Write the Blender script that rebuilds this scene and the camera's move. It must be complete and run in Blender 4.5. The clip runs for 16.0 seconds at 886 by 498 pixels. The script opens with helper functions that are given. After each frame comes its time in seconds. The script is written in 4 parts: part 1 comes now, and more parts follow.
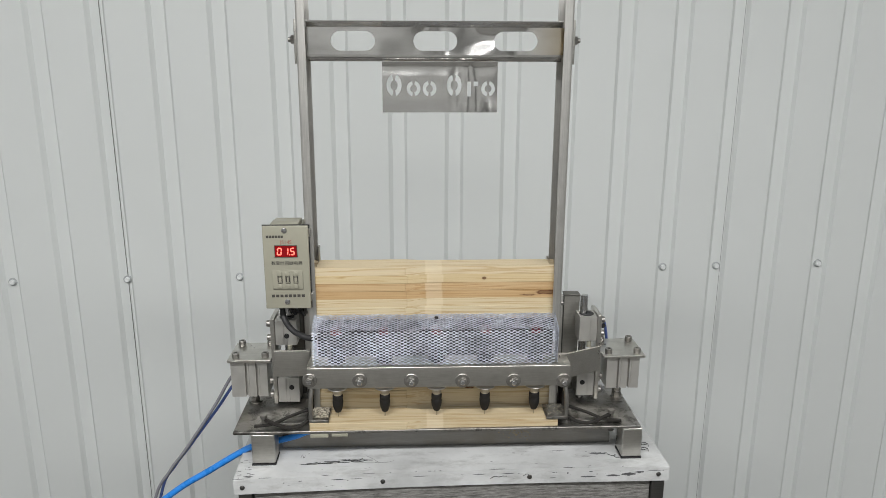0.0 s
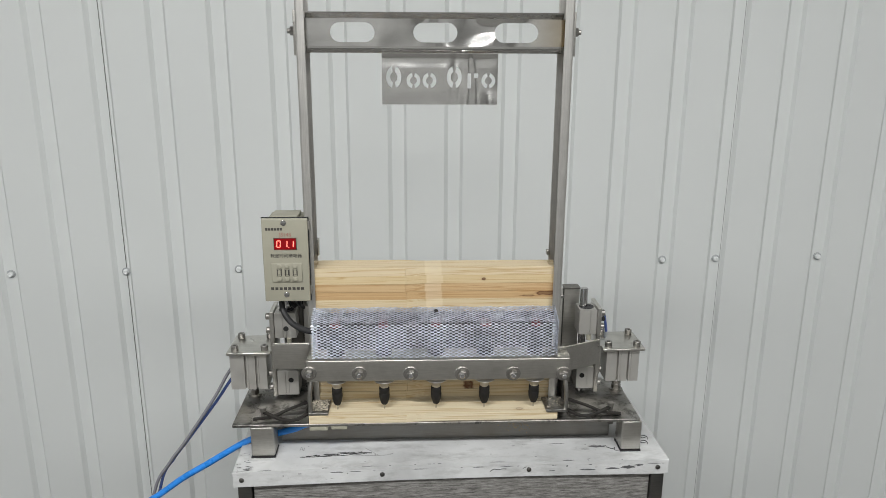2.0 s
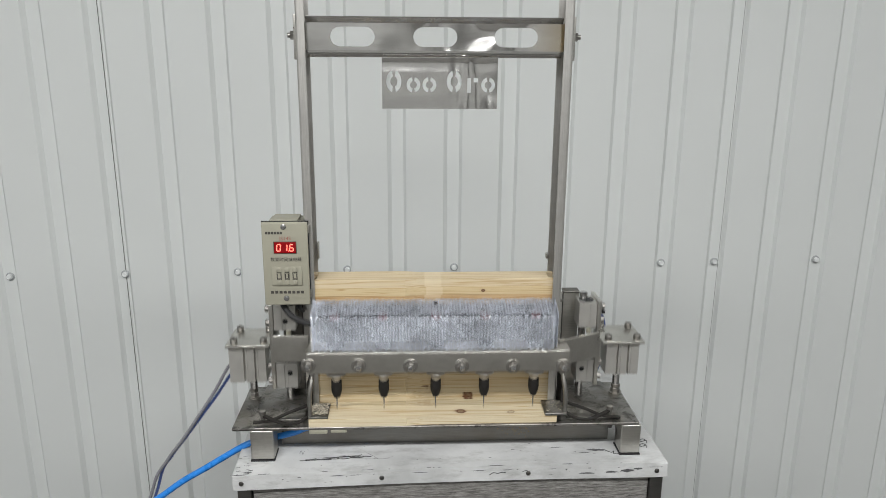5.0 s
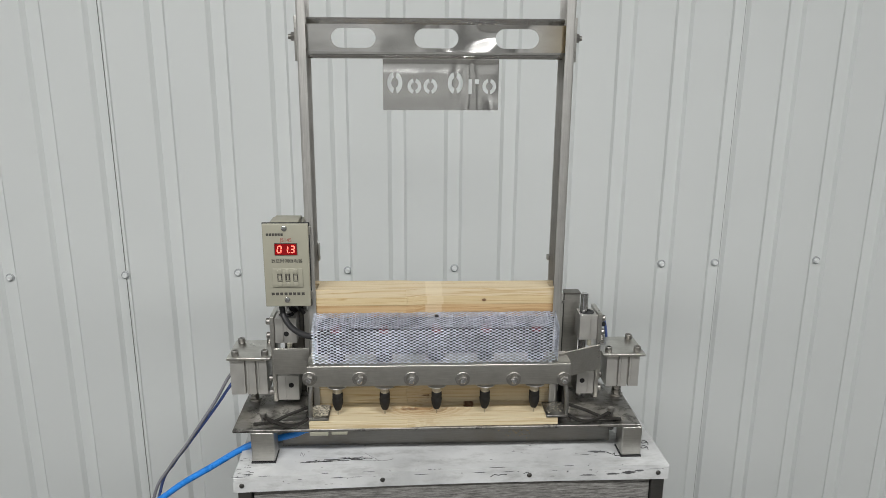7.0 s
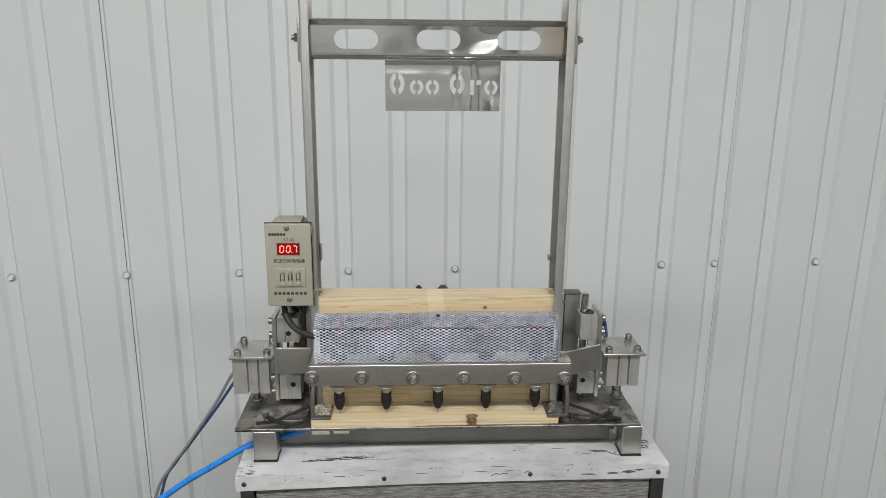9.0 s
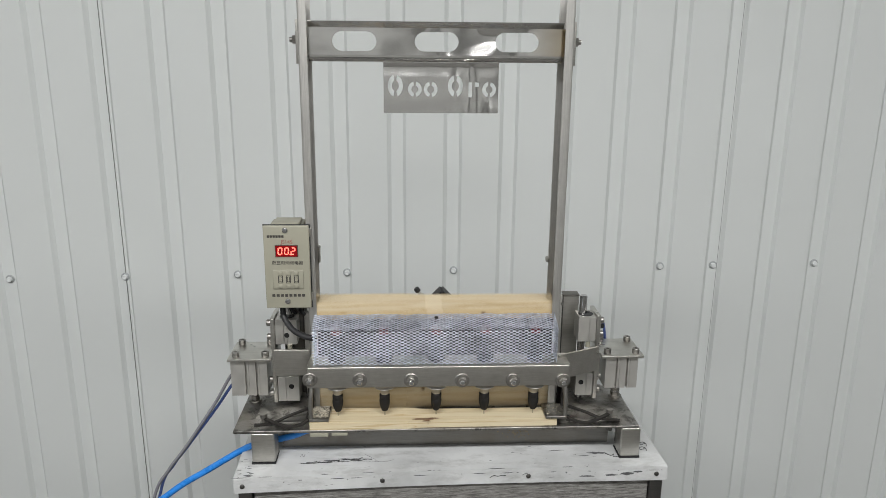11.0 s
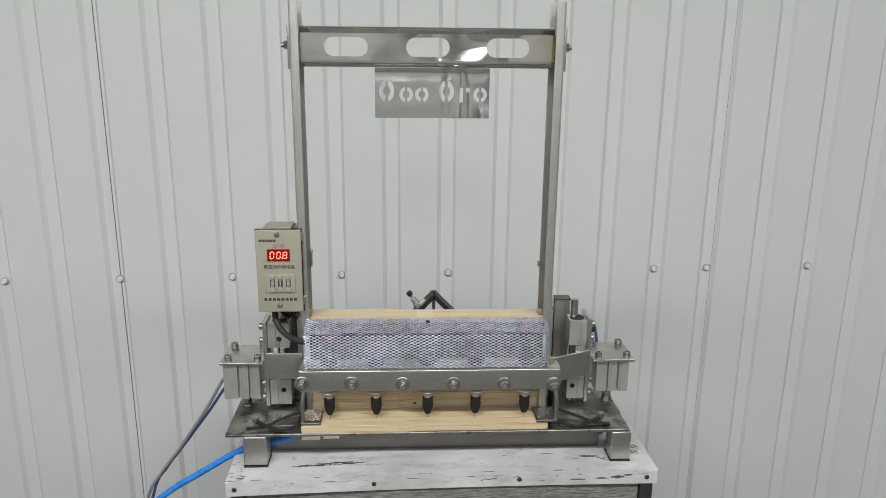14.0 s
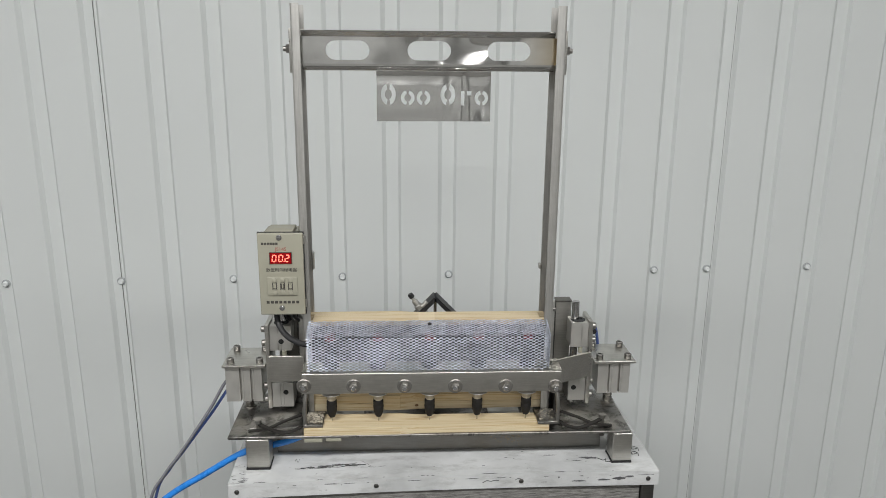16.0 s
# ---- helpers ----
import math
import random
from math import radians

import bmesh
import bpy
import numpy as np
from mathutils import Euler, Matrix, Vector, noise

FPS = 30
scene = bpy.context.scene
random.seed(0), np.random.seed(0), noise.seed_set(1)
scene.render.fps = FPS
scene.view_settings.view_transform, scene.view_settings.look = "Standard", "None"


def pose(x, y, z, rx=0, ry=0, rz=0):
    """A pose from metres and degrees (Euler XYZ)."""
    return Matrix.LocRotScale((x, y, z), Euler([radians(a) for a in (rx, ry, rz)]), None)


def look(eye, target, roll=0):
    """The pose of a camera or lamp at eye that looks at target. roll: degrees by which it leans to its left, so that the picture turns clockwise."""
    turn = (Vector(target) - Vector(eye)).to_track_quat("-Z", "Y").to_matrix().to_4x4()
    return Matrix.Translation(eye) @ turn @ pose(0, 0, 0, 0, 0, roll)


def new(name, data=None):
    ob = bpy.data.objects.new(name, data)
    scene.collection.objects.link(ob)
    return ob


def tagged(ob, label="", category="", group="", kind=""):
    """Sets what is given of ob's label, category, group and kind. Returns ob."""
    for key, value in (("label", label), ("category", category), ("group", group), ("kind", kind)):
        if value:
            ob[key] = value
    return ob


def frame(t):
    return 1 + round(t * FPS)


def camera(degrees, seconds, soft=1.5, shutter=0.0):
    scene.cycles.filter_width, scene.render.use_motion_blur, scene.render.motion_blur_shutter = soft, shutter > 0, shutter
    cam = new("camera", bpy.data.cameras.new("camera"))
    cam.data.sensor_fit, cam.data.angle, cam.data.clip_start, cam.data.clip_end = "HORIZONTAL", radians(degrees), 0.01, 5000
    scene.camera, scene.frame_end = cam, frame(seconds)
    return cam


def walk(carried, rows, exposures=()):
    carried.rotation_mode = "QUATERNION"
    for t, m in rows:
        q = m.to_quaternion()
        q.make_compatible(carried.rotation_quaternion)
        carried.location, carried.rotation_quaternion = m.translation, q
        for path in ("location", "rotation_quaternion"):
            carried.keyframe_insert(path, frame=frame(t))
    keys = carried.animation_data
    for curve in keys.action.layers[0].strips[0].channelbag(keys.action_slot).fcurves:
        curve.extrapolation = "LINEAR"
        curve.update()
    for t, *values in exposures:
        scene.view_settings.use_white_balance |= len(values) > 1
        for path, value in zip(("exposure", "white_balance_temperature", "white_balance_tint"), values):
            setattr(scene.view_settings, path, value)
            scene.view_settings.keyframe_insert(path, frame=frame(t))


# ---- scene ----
cam = camera(60.9, 16.0, soft=0.5, shutter=0.5)
PATH = [
    (0, (-0.026, -0.825, 1.289), (0.057, 1.107, 0.777), 0.2),
    (0.5, (-0.026, -0.825, 1.29), (0.059, 1.107, 0.777), 0.3),
    (1, (-0.025, -0.825, 1.291), (0.061, 1.106, 0.774), 0.3),
    (1.5, (-0.026, -0.824, 1.289), (0.06, 1.105, 0.766), 0.3),
    (2, (-0.027, -0.822, 1.289), (0.059, 1.104, 0.757), 0.3),
    (2.5, (-0.026, -0.82, 1.289), (0.062, 1.105, 0.757), 0.3),
    (3, (-0.022, -0.82, 1.29), (0.066, 1.106, 0.759), 0.3),
    (3.5, (-0.022, -0.822, 1.291), (0.066, 1.104, 0.761), 0.4),
    (4, (-0.024, -0.823, 1.291), (0.065, 1.103, 0.762), 0.4),
    (6.5, (-0.031, -0.822, 1.293), (0.06, 1.106, 0.767), 0.4),
    (7, (-0.03, -0.821, 1.293), (0.061, 1.106, 0.766), 0.4),
    (7.5, (-0.033, -0.824, 1.295), (0.06, 1.103, 0.768), 0.5),
    (8, (-0.033, -0.827, 1.296), (0.059, 1.1, 0.77), 0.4),
    (8.5, (-0.031, -0.828, 1.296), (0.061, 1.1, 0.771), 0.4),
    (9, (-0.033, -0.826, 1.293), (0.06, 1.102, 0.769), 0.5),
    (11.5, (-0.031, -0.826, 1.295), (0.065, 1.103, 0.774), 0.5),
    (12, (-0.03, -0.828, 1.298), (0.067, 1.1, 0.776), 0.5),
    (12.5, (-0.03, -0.832, 1.301), (0.067, 1.096, 0.778), 0.6),
    (13, (-0.03, -0.836, 1.301), (0.068, 1.092, 0.78), 0.6),
    (13.5, (-0.028, -0.834, 1.302), (0.071, 1.094, 0.779), 0.6),
    (14, (-0.024, -0.829, 1.3), (0.076, 1.1, 0.779), 0.6),
    (14.5, (-0.026, -0.829, 1.3), (0.074, 1.1, 0.78), 0.5),
    (15, (-0.029, -0.833, 1.301), (0.07, 1.096, 0.782), 0.5),
    (15.5, (-0.03, -0.835, 1.303), (0.071, 1.093, 0.784), 0.5),
    (16, (-0.027, -0.831, 1.303), (0.075, 1.097, 0.784), 0.5),
]
walk(cam, [(t, look(eye, target, roll)) for t, eye, target, roll in PATH],
     exposures=[(0, 0.0), (4, 0.0), (7, -0.05), (16, -0.05)])

# ---- light: two ceiling tubes over and before the bench ----
world = bpy.data.worlds.new("world")
scene.world = world
world.use_nodes = True
world.node_tree.nodes["Background"].inputs[0].default_value = (0.62, 0.68, 0.75, 1)
world.node_tree.nodes["Background"].inputs[1].default_value = 0.05

LAMPS = [(-0.95, -1.45, 2.66), (0.95, -1.45, 2.66), (-0.2, -3.3, 2.66)]
LAMP_POWER = (48.5, 42.0, 28.0)
for (lx, ly, lz), power in zip(LAMPS, LAMP_POWER):
    ld = bpy.data.lights.new("ceiling_tube_light", "AREA")
    ld.shape, ld.size, ld.size_y, ld.energy = "RECTANGLE", 1.5, 0.16, power
    ld.color = (0.995, 0.995, 0.99)
    lo = new("ceiling_tube_light", ld)
    lo.matrix_basis = pose(lx, ly, lz - 0.075)

P = 0.845          # top of the machine's plate
TOP = 0.80         # top of the cabinet


# ---- materials ----
def mat_new(name):
    m = bpy.data.materials.new(name)
    m.use_nodes = True
    nt = m.node_tree
    return m, nt, nt.nodes["Principled BSDF"]


def coords(nt, scale, rot=(0, 0, 0), per_object=False):
    tc = nt.nodes.new("ShaderNodeTexCoord")
    mp = nt.nodes.new("ShaderNodeMapping")
    mp.inputs["Scale"].default_value = scale
    mp.inputs["Rotation"].default_value = rot
    nt.links.new(tc.outputs["Object"], mp.inputs["Vector"])
    if per_object:
        oi = nt.nodes.new("ShaderNodeObjectInfo")
        mu = nt.nodes.new("ShaderNodeMath")
        mu.operation = "MULTIPLY"
        mu.inputs[1].default_value = 57.0
        nt.links.new(oi.outputs["Random"], mu.inputs[0])
        cb = nt.nodes.new("ShaderNodeCombineXYZ")
        for k in range(3):
            nt.links.new(mu.outputs[0], cb.inputs[k])
        nt.links.new(cb.outputs[0], mp.inputs["Location"])
    return mp.outputs["Vector"]


def noise_tex(nt, vec, scale, detail=4.0, rough=0.55, distortion=0.0):
    n = nt.nodes.new("ShaderNodeTexNoise")
    n.inputs["Scale"].default_value = scale
    n.inputs["Detail"].default_value = detail
    n.inputs["Roughness"].default_value = rough
    n.inputs["Distortion"].default_value = distortion
    nt.links.new(vec, n.inputs["Vector"])
    return n.outputs["Fac"]


def ramp(nt, fac, stops, const=False):
    r = nt.nodes.new("ShaderNodeValToRGB")
    r.color_ramp.interpolation = "CONSTANT" if const else "LINEAR"
    el = r.color_ramp.elements
    while len(el) < len(stops):
        el.new(0.5)
    for e, (p, c) in zip(el, stops):
        e.position = p
        e.color = (*c, 1) if len(c) == 3 else c
    nt.links.new(fac, r.inputs["Fac"])
    return r.outputs["Color"]


def mix(nt, fac, a, b, kind="MIX"):
    m = nt.nodes.new("ShaderNodeMix")
    m.data_type, m.blend_type = "RGBA", kind
    for sock, v in ((m.inputs["Factor"], fac), (m.inputs[6], a), (m.inputs[7], b)):
        if isinstance(v, (int, float)):
            sock.default_value = v
        elif isinstance(v, tuple):
            sock.default_value = (*v, 1)
        else:
            nt.links.new(v, sock)
    return m.outputs[2]


def bump(nt, bsdf, height, strength, dist):
    b = nt.nodes.new("ShaderNodeBump")
    b.inputs["Strength"].default_value = strength
    b.inputs["Distance"].default_value = dist
    nt.links.new(height, b.inputs["Height"])
    nt.links.new(b.outputs["Normal"], bsdf.inputs["Normal"])


def grey(v):
    return (v, v, v)


def steel(name, base=(0.56, 0.548, 0.512), r0=0.26, r1=0.48, stretch=(6, 120, 120), dirt=0.35, wave=0.0, heat=None, dents=None, ripple=(1, 1, 0.7), strength=(), curl=None):
    """Stainless sheet: brushed grain, blotches of grease and dust, soft dents."""
    m, nt, b = mat_new(name)
    b.inputs["Metallic"].default_value = 1.0
    grain = noise_tex(nt, coords(nt, stretch), 8.0, 3, 0.6)
    blot = noise_tex(nt, coords(nt, (1, 1, 1)), 22.0, 6, 0.65)
    g = ramp(nt, grain, [(0.3, tuple(c * 0.9 for c in base)), (0.7, tuple(min(1, c * 1.08) for c in base))])
    d = ramp(nt, blot, [(0.42, grey(0.0)), (0.75, grey(dirt))])
    col = mix(nt, d, g, (0.20, 0.18, 0.15))
    if dirt > 0.9:
        film = noise_tex(nt, coords(nt, (1, 1, 1)), 55.0, 7, 0.75, 0.6)
        col = mix(nt, ramp(nt, film, [(0.50, grey(0.0)), (0.62, grey(0.85))]), col, (0.07, 0.065, 0.06))
    if heat:
        tc = nt.nodes.new("ShaderNodeTexCoord")
        sx = nt.nodes.new("ShaderNodeSeparateXYZ")
        nt.links.new(tc.outputs["Object"], sx.inputs[0])
        mr = nt.nodes.new("ShaderNodeMapRange")
        mr.inputs["From Min"].default_value, mr.inputs["From Max"].default_value = heat
        nt.links.new(sx.outputs["X"], mr.inputs["Value"])
        col = mix(nt, ramp(nt, mr.outputs[0], [(0.0, grey(0.0)), (0.4, grey(0.22)), (0.8, grey(0.5)), (1.0, grey(0.85))]), col, (0.70, 0.56, 0.34))
    nt.links.new(col, b.inputs["Base Color"])
    nt.links.new(ramp(nt, blot, [(0.3, grey(r0)), (0.75, grey(r1))]), b.inputs["Roughness"])
    if wave:
        tc = nt.nodes.new("ShaderNodeTexCoord")
        sx = nt.nodes.new("ShaderNodeSeparateXYZ")
        nt.links.new(tc.outputs["Object"], sx.inputs[0])
        w = noise_tex(nt, coords(nt, ripple), 21.0, 1, 0.3, 0.5)
        ce = nt.nodes.new("ShaderNodeMath")
        ce.operation, ce.inputs[1].default_value = "SUBTRACT", 0.5
        nt.links.new(w, ce.inputs[0])
        mr = nt.nodes.new("ShaderNodeMapRange")
        mr.inputs["From Min"].default_value, mr.inputs["From Max"].default_value = dents[0], dents[-1]
        nt.links.new(sx.outputs["X"], mr.inputs["Value"])
        mu = nt.nodes.new("ShaderNodeMath")
        mu.operation = "MULTIPLY"
        nt.links.new(ce.outputs[0], mu.inputs[0])
        nt.links.new(ramp(nt, mr.outputs[0], [(p, grey(v)) for p, v in strength]), mu.inputs[1])
        w = mu.outputs[0]
        if curl:
            mz = nt.nodes.new("ShaderNodeMapRange")
            mz.inputs["From Min"].default_value, mz.inputs["From Max"].default_value = curl
            nt.links.new(sx.outputs["Z"], mz.inputs["Value"])
            cr = nt.nodes.new("ShaderNodeValToRGB")
            cr.color_ramp.interpolation = "B_SPLINE"
            el = cr.color_ramp.elements
            el.new(0.5), el.new(0.75)
            for e, (p, v) in zip(el, ((0.0, 0.26), (0.72, 0.25), (0.89, 0.155), (1.0, 0.25))):
                e.position, e.color = p, (v, v, v, 1)
            nt.links.new(mz.outputs[0], cr.inputs["Fac"])
            ad = nt.nodes.new("ShaderNodeMath")
            ad.operation = "ADD"
            nt.links.new(w, ad.inputs[0])
            nt.links.new(cr.outputs["Color"], ad.inputs[1])
            w = ad.outputs[0]
        bump(nt, b, w, wave, 0.021)
    else:
        bump(nt, b, grain, 0.08, 0.0008)
    return m


def painted(name, col, rough=0.4, var=0.06, metal=0.0, scale=40.0, relief=0.05, spec=0.5):
    m, nt, b = mat_new(name)
    n = noise_tex(nt, coords(nt, (1, 1, 1)), scale, 5, 0.6)
    lo = tuple(max(0, c * (1 - var)) for c in col)
    hi = tuple(min(1, c * (1 + var)) for c in col)
    nt.links.new(ramp(nt, n, [(0.3, lo), (0.7, hi)]), b.inputs["Base Color"])
    nt.links.new(ramp(nt, n, [(0.3, grey(rough * 0.85)), (0.7, grey(min(1, rough * 1.2)))]), b.inputs["Roughness"])
    b.inputs["Metallic"].default_value = metal
    b.inputs["Specular IOR Level"].default_value = spec
    if relief:
        bump(nt, b, n, relief, 0.001)
    return m


def pine(name, tint=(1.0, 1.0, 1.0), bright_band=False, spots=()):
    """Planed pine, each bar with its own tone and grain along x. spots: knots at (x, y, half length, half width, strength)."""
    m, nt, b = mat_new(name)
    v = coords(nt, (0.8, 30, 44), per_object=True)
    ring = noise_tex(nt, v, 4.2, 4, 0.5, 0.7)
    fine = noise_tex(nt, coords(nt, (9, 420, 420), per_object=True), 3.0, 2, 0.6)
    tone = ramp(nt, ring, [(0.26, (0.72, 0.58, 0.39)), (0.40, (0.82, 0.71, 0.53)), (0.485, (0.85, 0.75, 0.58)), (0.52, (0.62, 0.46, 0.27)), (0.56, (0.83, 0.72, 0.55)), (0.68, (0.86, 0.77, 0.60))])
    tone = mix(nt, 0.16, tone, ramp(nt, fine, [(0.3, (0.50, 0.36, 0.20)), (0.7, (0.90, 0.80, 0.62))]))
    patchy = noise_tex(nt, coords(nt, (6, 18, 18), per_object=True), 3.0, 3, 0.5)
    tone = mix(nt, ramp(nt, patchy, [(0.58, grey(0)), (0.82, grey(0.35))]), tone, (0.64, 0.49, 0.31))
    oi = nt.nodes.new("ShaderNodeObjectInfo")
    shade = ramp(nt, oi.outputs["Random"], [(0.0, (1.0, 1.0, 1.0)), (0.5, (0.97, 0.95, 0.90)), (0.8, (0.93, 0.87, 0.78)), (1.0, (1.0, 0.98, 0.93))])
    tone = mix(nt, 1.0, tone, shade, "MULTIPLY")
    tone = mix(nt, 1.0, tone, tuple(c * k for c, k in zip(tint, (0.785, 0.79, 0.745))), "MULTIPLY")
    # reflection-like brighter band painted into the wood across the bar's middle
    if bright_band:
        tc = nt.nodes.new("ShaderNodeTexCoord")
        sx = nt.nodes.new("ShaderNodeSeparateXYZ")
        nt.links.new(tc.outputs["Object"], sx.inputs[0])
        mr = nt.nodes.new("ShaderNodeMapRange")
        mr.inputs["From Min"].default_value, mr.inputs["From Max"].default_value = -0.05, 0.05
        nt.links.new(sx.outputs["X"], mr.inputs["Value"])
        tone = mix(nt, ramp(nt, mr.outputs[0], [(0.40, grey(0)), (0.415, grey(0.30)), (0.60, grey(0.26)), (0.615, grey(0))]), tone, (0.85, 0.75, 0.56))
    wob = noise_tex(nt, coords(nt, (1, 1, 1)), 110.0, 3, 0.6)
    for x, y, hx, hy, st, *zz in spots:
        z, hz = zz or (0.0, 0.03)
        tc = nt.nodes.new("ShaderNodeTexCoord")
        mp = nt.nodes.new("ShaderNodeMapping")
        mp.vector_type = "TEXTURE"
        mp.inputs["Location"].default_value = (x, y, z)
        mp.inputs["Scale"].default_value = (hx, hy, hz)
        nt.links.new(tc.outputs["Object"], mp.inputs["Vector"])
        ln = nt.nodes.new("ShaderNodeVectorMath")
        ln.operation = "LENGTH"
        nt.links.new(mp.outputs["Vector"], ln.inputs[0])
        ad = nt.nodes.new("ShaderNodeMath")
        ad.operation = "MULTIPLY_ADD"
        ad.inputs[1].default_value = 0.9
        nt.links.new(wob, ad.inputs[0])
        nt.links.new(ln.outputs["Value"], ad.inputs[2])
        sc = nt.nodes.new("ShaderNodeMath")
        sc.operation = "MULTIPLY"
        sc.inputs[1].default_value = 0.25
        nt.links.new(ad.outputs[0], sc.inputs[0])
        rings = [(0.10, grey(min(1, st * 1.1))), (0.20, grey(st * 0.7)), (0.28, grey(min(1, st * 1.4))), (0.35, grey(0.1)), (0.50, grey(0.0))]
        f = ramp(nt, sc.outputs[0], rings if hx < 0.0165 else [(0.10, grey(st * 0.9)), (0.26, grey(st * 0.75)), (0.30, grey(min(1, st * 1.3))), (0.34, grey(0.12)), (0.41, grey(st * 0.85)), (0.45, grey(0.08)), (0.53, grey(st * 0.8)), (0.57, grey(0.05)), (0.66, grey(st * 0.65)), (0.70, grey(0.03)), (0.80, grey(st * 0.5)), (0.84, grey(0.02)), (0.95, grey(st * 0.3)), (0.99, grey(0.0))])
        tone = mix(nt, f, tone, (0.11, 0.045, 0.02) if hx < 0.0165 else (0.36, 0.20, 0.08))
    nt.links.new(tone, b.inputs["Base Color"])
    nt.links.new(ramp(nt, ring, [(0.3, grey(0.5)), (0.7, grey(0.68))]), b.inputs["Roughness"])
    b.inputs["Specular IOR Level"].default_value = 0.3
    bump(nt, b, fine, 0.12, 0.0006)
    return m


def chipped(name):
    """White enamel on sheet steel, scuffed grey, chipped to bare dark metal."""
    m, nt, b = mat_new(name)
    v = coords(nt, (1, 1, 1))
    soft = noise_tex(nt, v, 9.0, 5, 0.6)
    base = ramp(nt, soft, [(0.3, (0.38, 0.387, 0.385)), (0.62, (0.60, 0.608, 0.605))])
    smear = noise_tex(nt, coords(nt, (7, 17, 17), (0, 0, 0.08)), 3.0, 6, 0.72)
    base = mix(nt, ramp(nt, smear, [(0.50, grey(0)), (0.74, grey(0.65))]), base, (0.25, 0.25, 0.24))
    chip = noise_tex(nt, coords(nt, (14, 60, 60)), 2.6, 6, 0.72)
    base = mix(nt, ramp(nt, chip, [(0.66, grey(0)), (0.69, grey(0.85))]), base, (0.09, 0.085, 0.08))
    nt.links.new(base, b.inputs["Base Color"])
    nt.links.new(ramp(nt, soft, [(0.3, grey(0.35)), (0.7, grey(0.6))]), b.inputs["Roughness"])
    bump(nt, b, chip, 0.1, 0.0006)
    return m


def weathered(name):
    """Grey stained wood of the cabinet's front, streaked along x."""
    m, nt, b = mat_new(name)
    n = noise_tex(nt, coords(nt, (14, 130, 130)), 3.5, 8, 0.78, 0.4)
    c = ramp(nt, n, [(0.34, (0.03, 0.028, 0.025)), (0.48, (0.15, 0.145, 0.135)), (0.66, (0.33, 0.325, 0.31))])
    nt.links.new(c, b.inputs["Base Color"])
    b.inputs["Roughness"].default_value = 0.75
    bump(nt, b, n, 0.4, 0.001)
    return m


def glow(name, col, strength):
    m, nt, b = mat_new(name)
    b.inputs["Base Color"].default_value = (0.3, 0.02, 0.02, 1)
    b.inputs["Emission Color"].default_value = (*col, 1)
    b.inputs["Emission Strength"].default_value = strength
    return m


M_STEEL = steel("brushed_steel")
M_PLATE = steel("greasy_steel_plate", base=(0.31, 0.302, 0.287), r0=0.30, r1=0.60, dirt=0.95)
M_POST = steel("steel_channel", base=(0.66, 0.65, 0.62), stretch=(120, 120, 5), r0=0.40, r1=0.55, dirt=0.2)
M_SHINY = steel("polished_wavy_sheet", base=(0.76, 0.755, 0.735), r0=0.13, r1=0.24, stretch=(3, 9, 9), dirt=0.12, wave=1.0, dents=(-0.06, 0.075), ripple=(1.5, 1, 0.35), strength=[(0.0, 0.02), (0.52, 0.08), (0.70, 1.0), (1.0, 1.0)], curl=(0.4195, 0.4755))
M_LIP = steel("polished_fold", base=(0.62, 0.61, 0.59), r0=0.12, r1=0.22, dirt=0.2)
M_CROSS = steel("heat_tinted_sheet", base=(0.76, 0.755, 0.735), r0=0.13, r1=0.24, stretch=(3, 9, 9), dirt=0.12, wave=1.15, heat=(0.105, 0.15), dents=(-0.15, 0.155), ripple=(0.75, 1, 0.9), strength=[(0.0, 0.1), (0.26, 0.15), (0.36, 1.0), (0.70, 1.0), (0.84, 0.5), (1.0, 0.12)])
# stained steel; its base is also darkened for the shade under the plate
M_UNDER = steel("stained_dark_panel", base=(0.21, 0.205, 0.192), r0=0.3, r1=0.55, dirt=0.8)
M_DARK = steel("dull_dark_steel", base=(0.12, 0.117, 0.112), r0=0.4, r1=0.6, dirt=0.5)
M_ALU = painted("anodised_aluminium", (0.51, 0.50, 0.47), 0.45, 0.06, 0.75, 60)
M_BOLT = steel("zinc_bolt", base=(0.36, 0.35, 0.33), r0=0.36, r1=0.52, dirt=0.6)
M_SHAFT = steel("ground_shaft", base=(0.6, 0.6, 0.6), r0=0.12, r1=0.2, dirt=0.1)
M_FLANGE = painted("pale_aluminium", (0.62, 0.60, 0.56), 0.5, 0.1, 0.1, 60)
M_MESH = painted("galvanised_strand", (0.54, 0.57, 0.635), 0.36, 0.35, 0.75, 200)
M_BLACK = painted("black_rubber", (0.018, 0.018, 0.019), 0.5, 0.2, 0, 80)
# near-black for the bores and for the shade painted behind the front bar
M_HOLE_SHADE = painted("dark_bore_and_gap", (0.01, 0.01, 0.01), 0.8, 0.1, 0, 80, 0)
M_CHUCK = painted("black_chuck", (0.013, 0.012, 0.011), 0.55, 0.25, 0.0, 160, spec=0.3)
M_BRASS = painted("dusty_brass", (0.54, 0.47, 0.35), 0.5, 0.15, 0.1, 90)
M_GREASE = painted("brown_grease", (0.24, 0.18, 0.09), 0.6, 0.4, 0, 200)
M_RED = painted("red_motor_collar", (0.13, 0.012, 0.016), 0.5, 0.15)
M_STRAP = painted("dark_spring_steel", (0.022, 0.020, 0.018), 0.55, 0.3, 0.0, 150, spec=0.3)
M_PUSH = painted("dark_brown_pusher", (0.055, 0.04, 0.035), 0.55, 0.3, 0.1, 60)
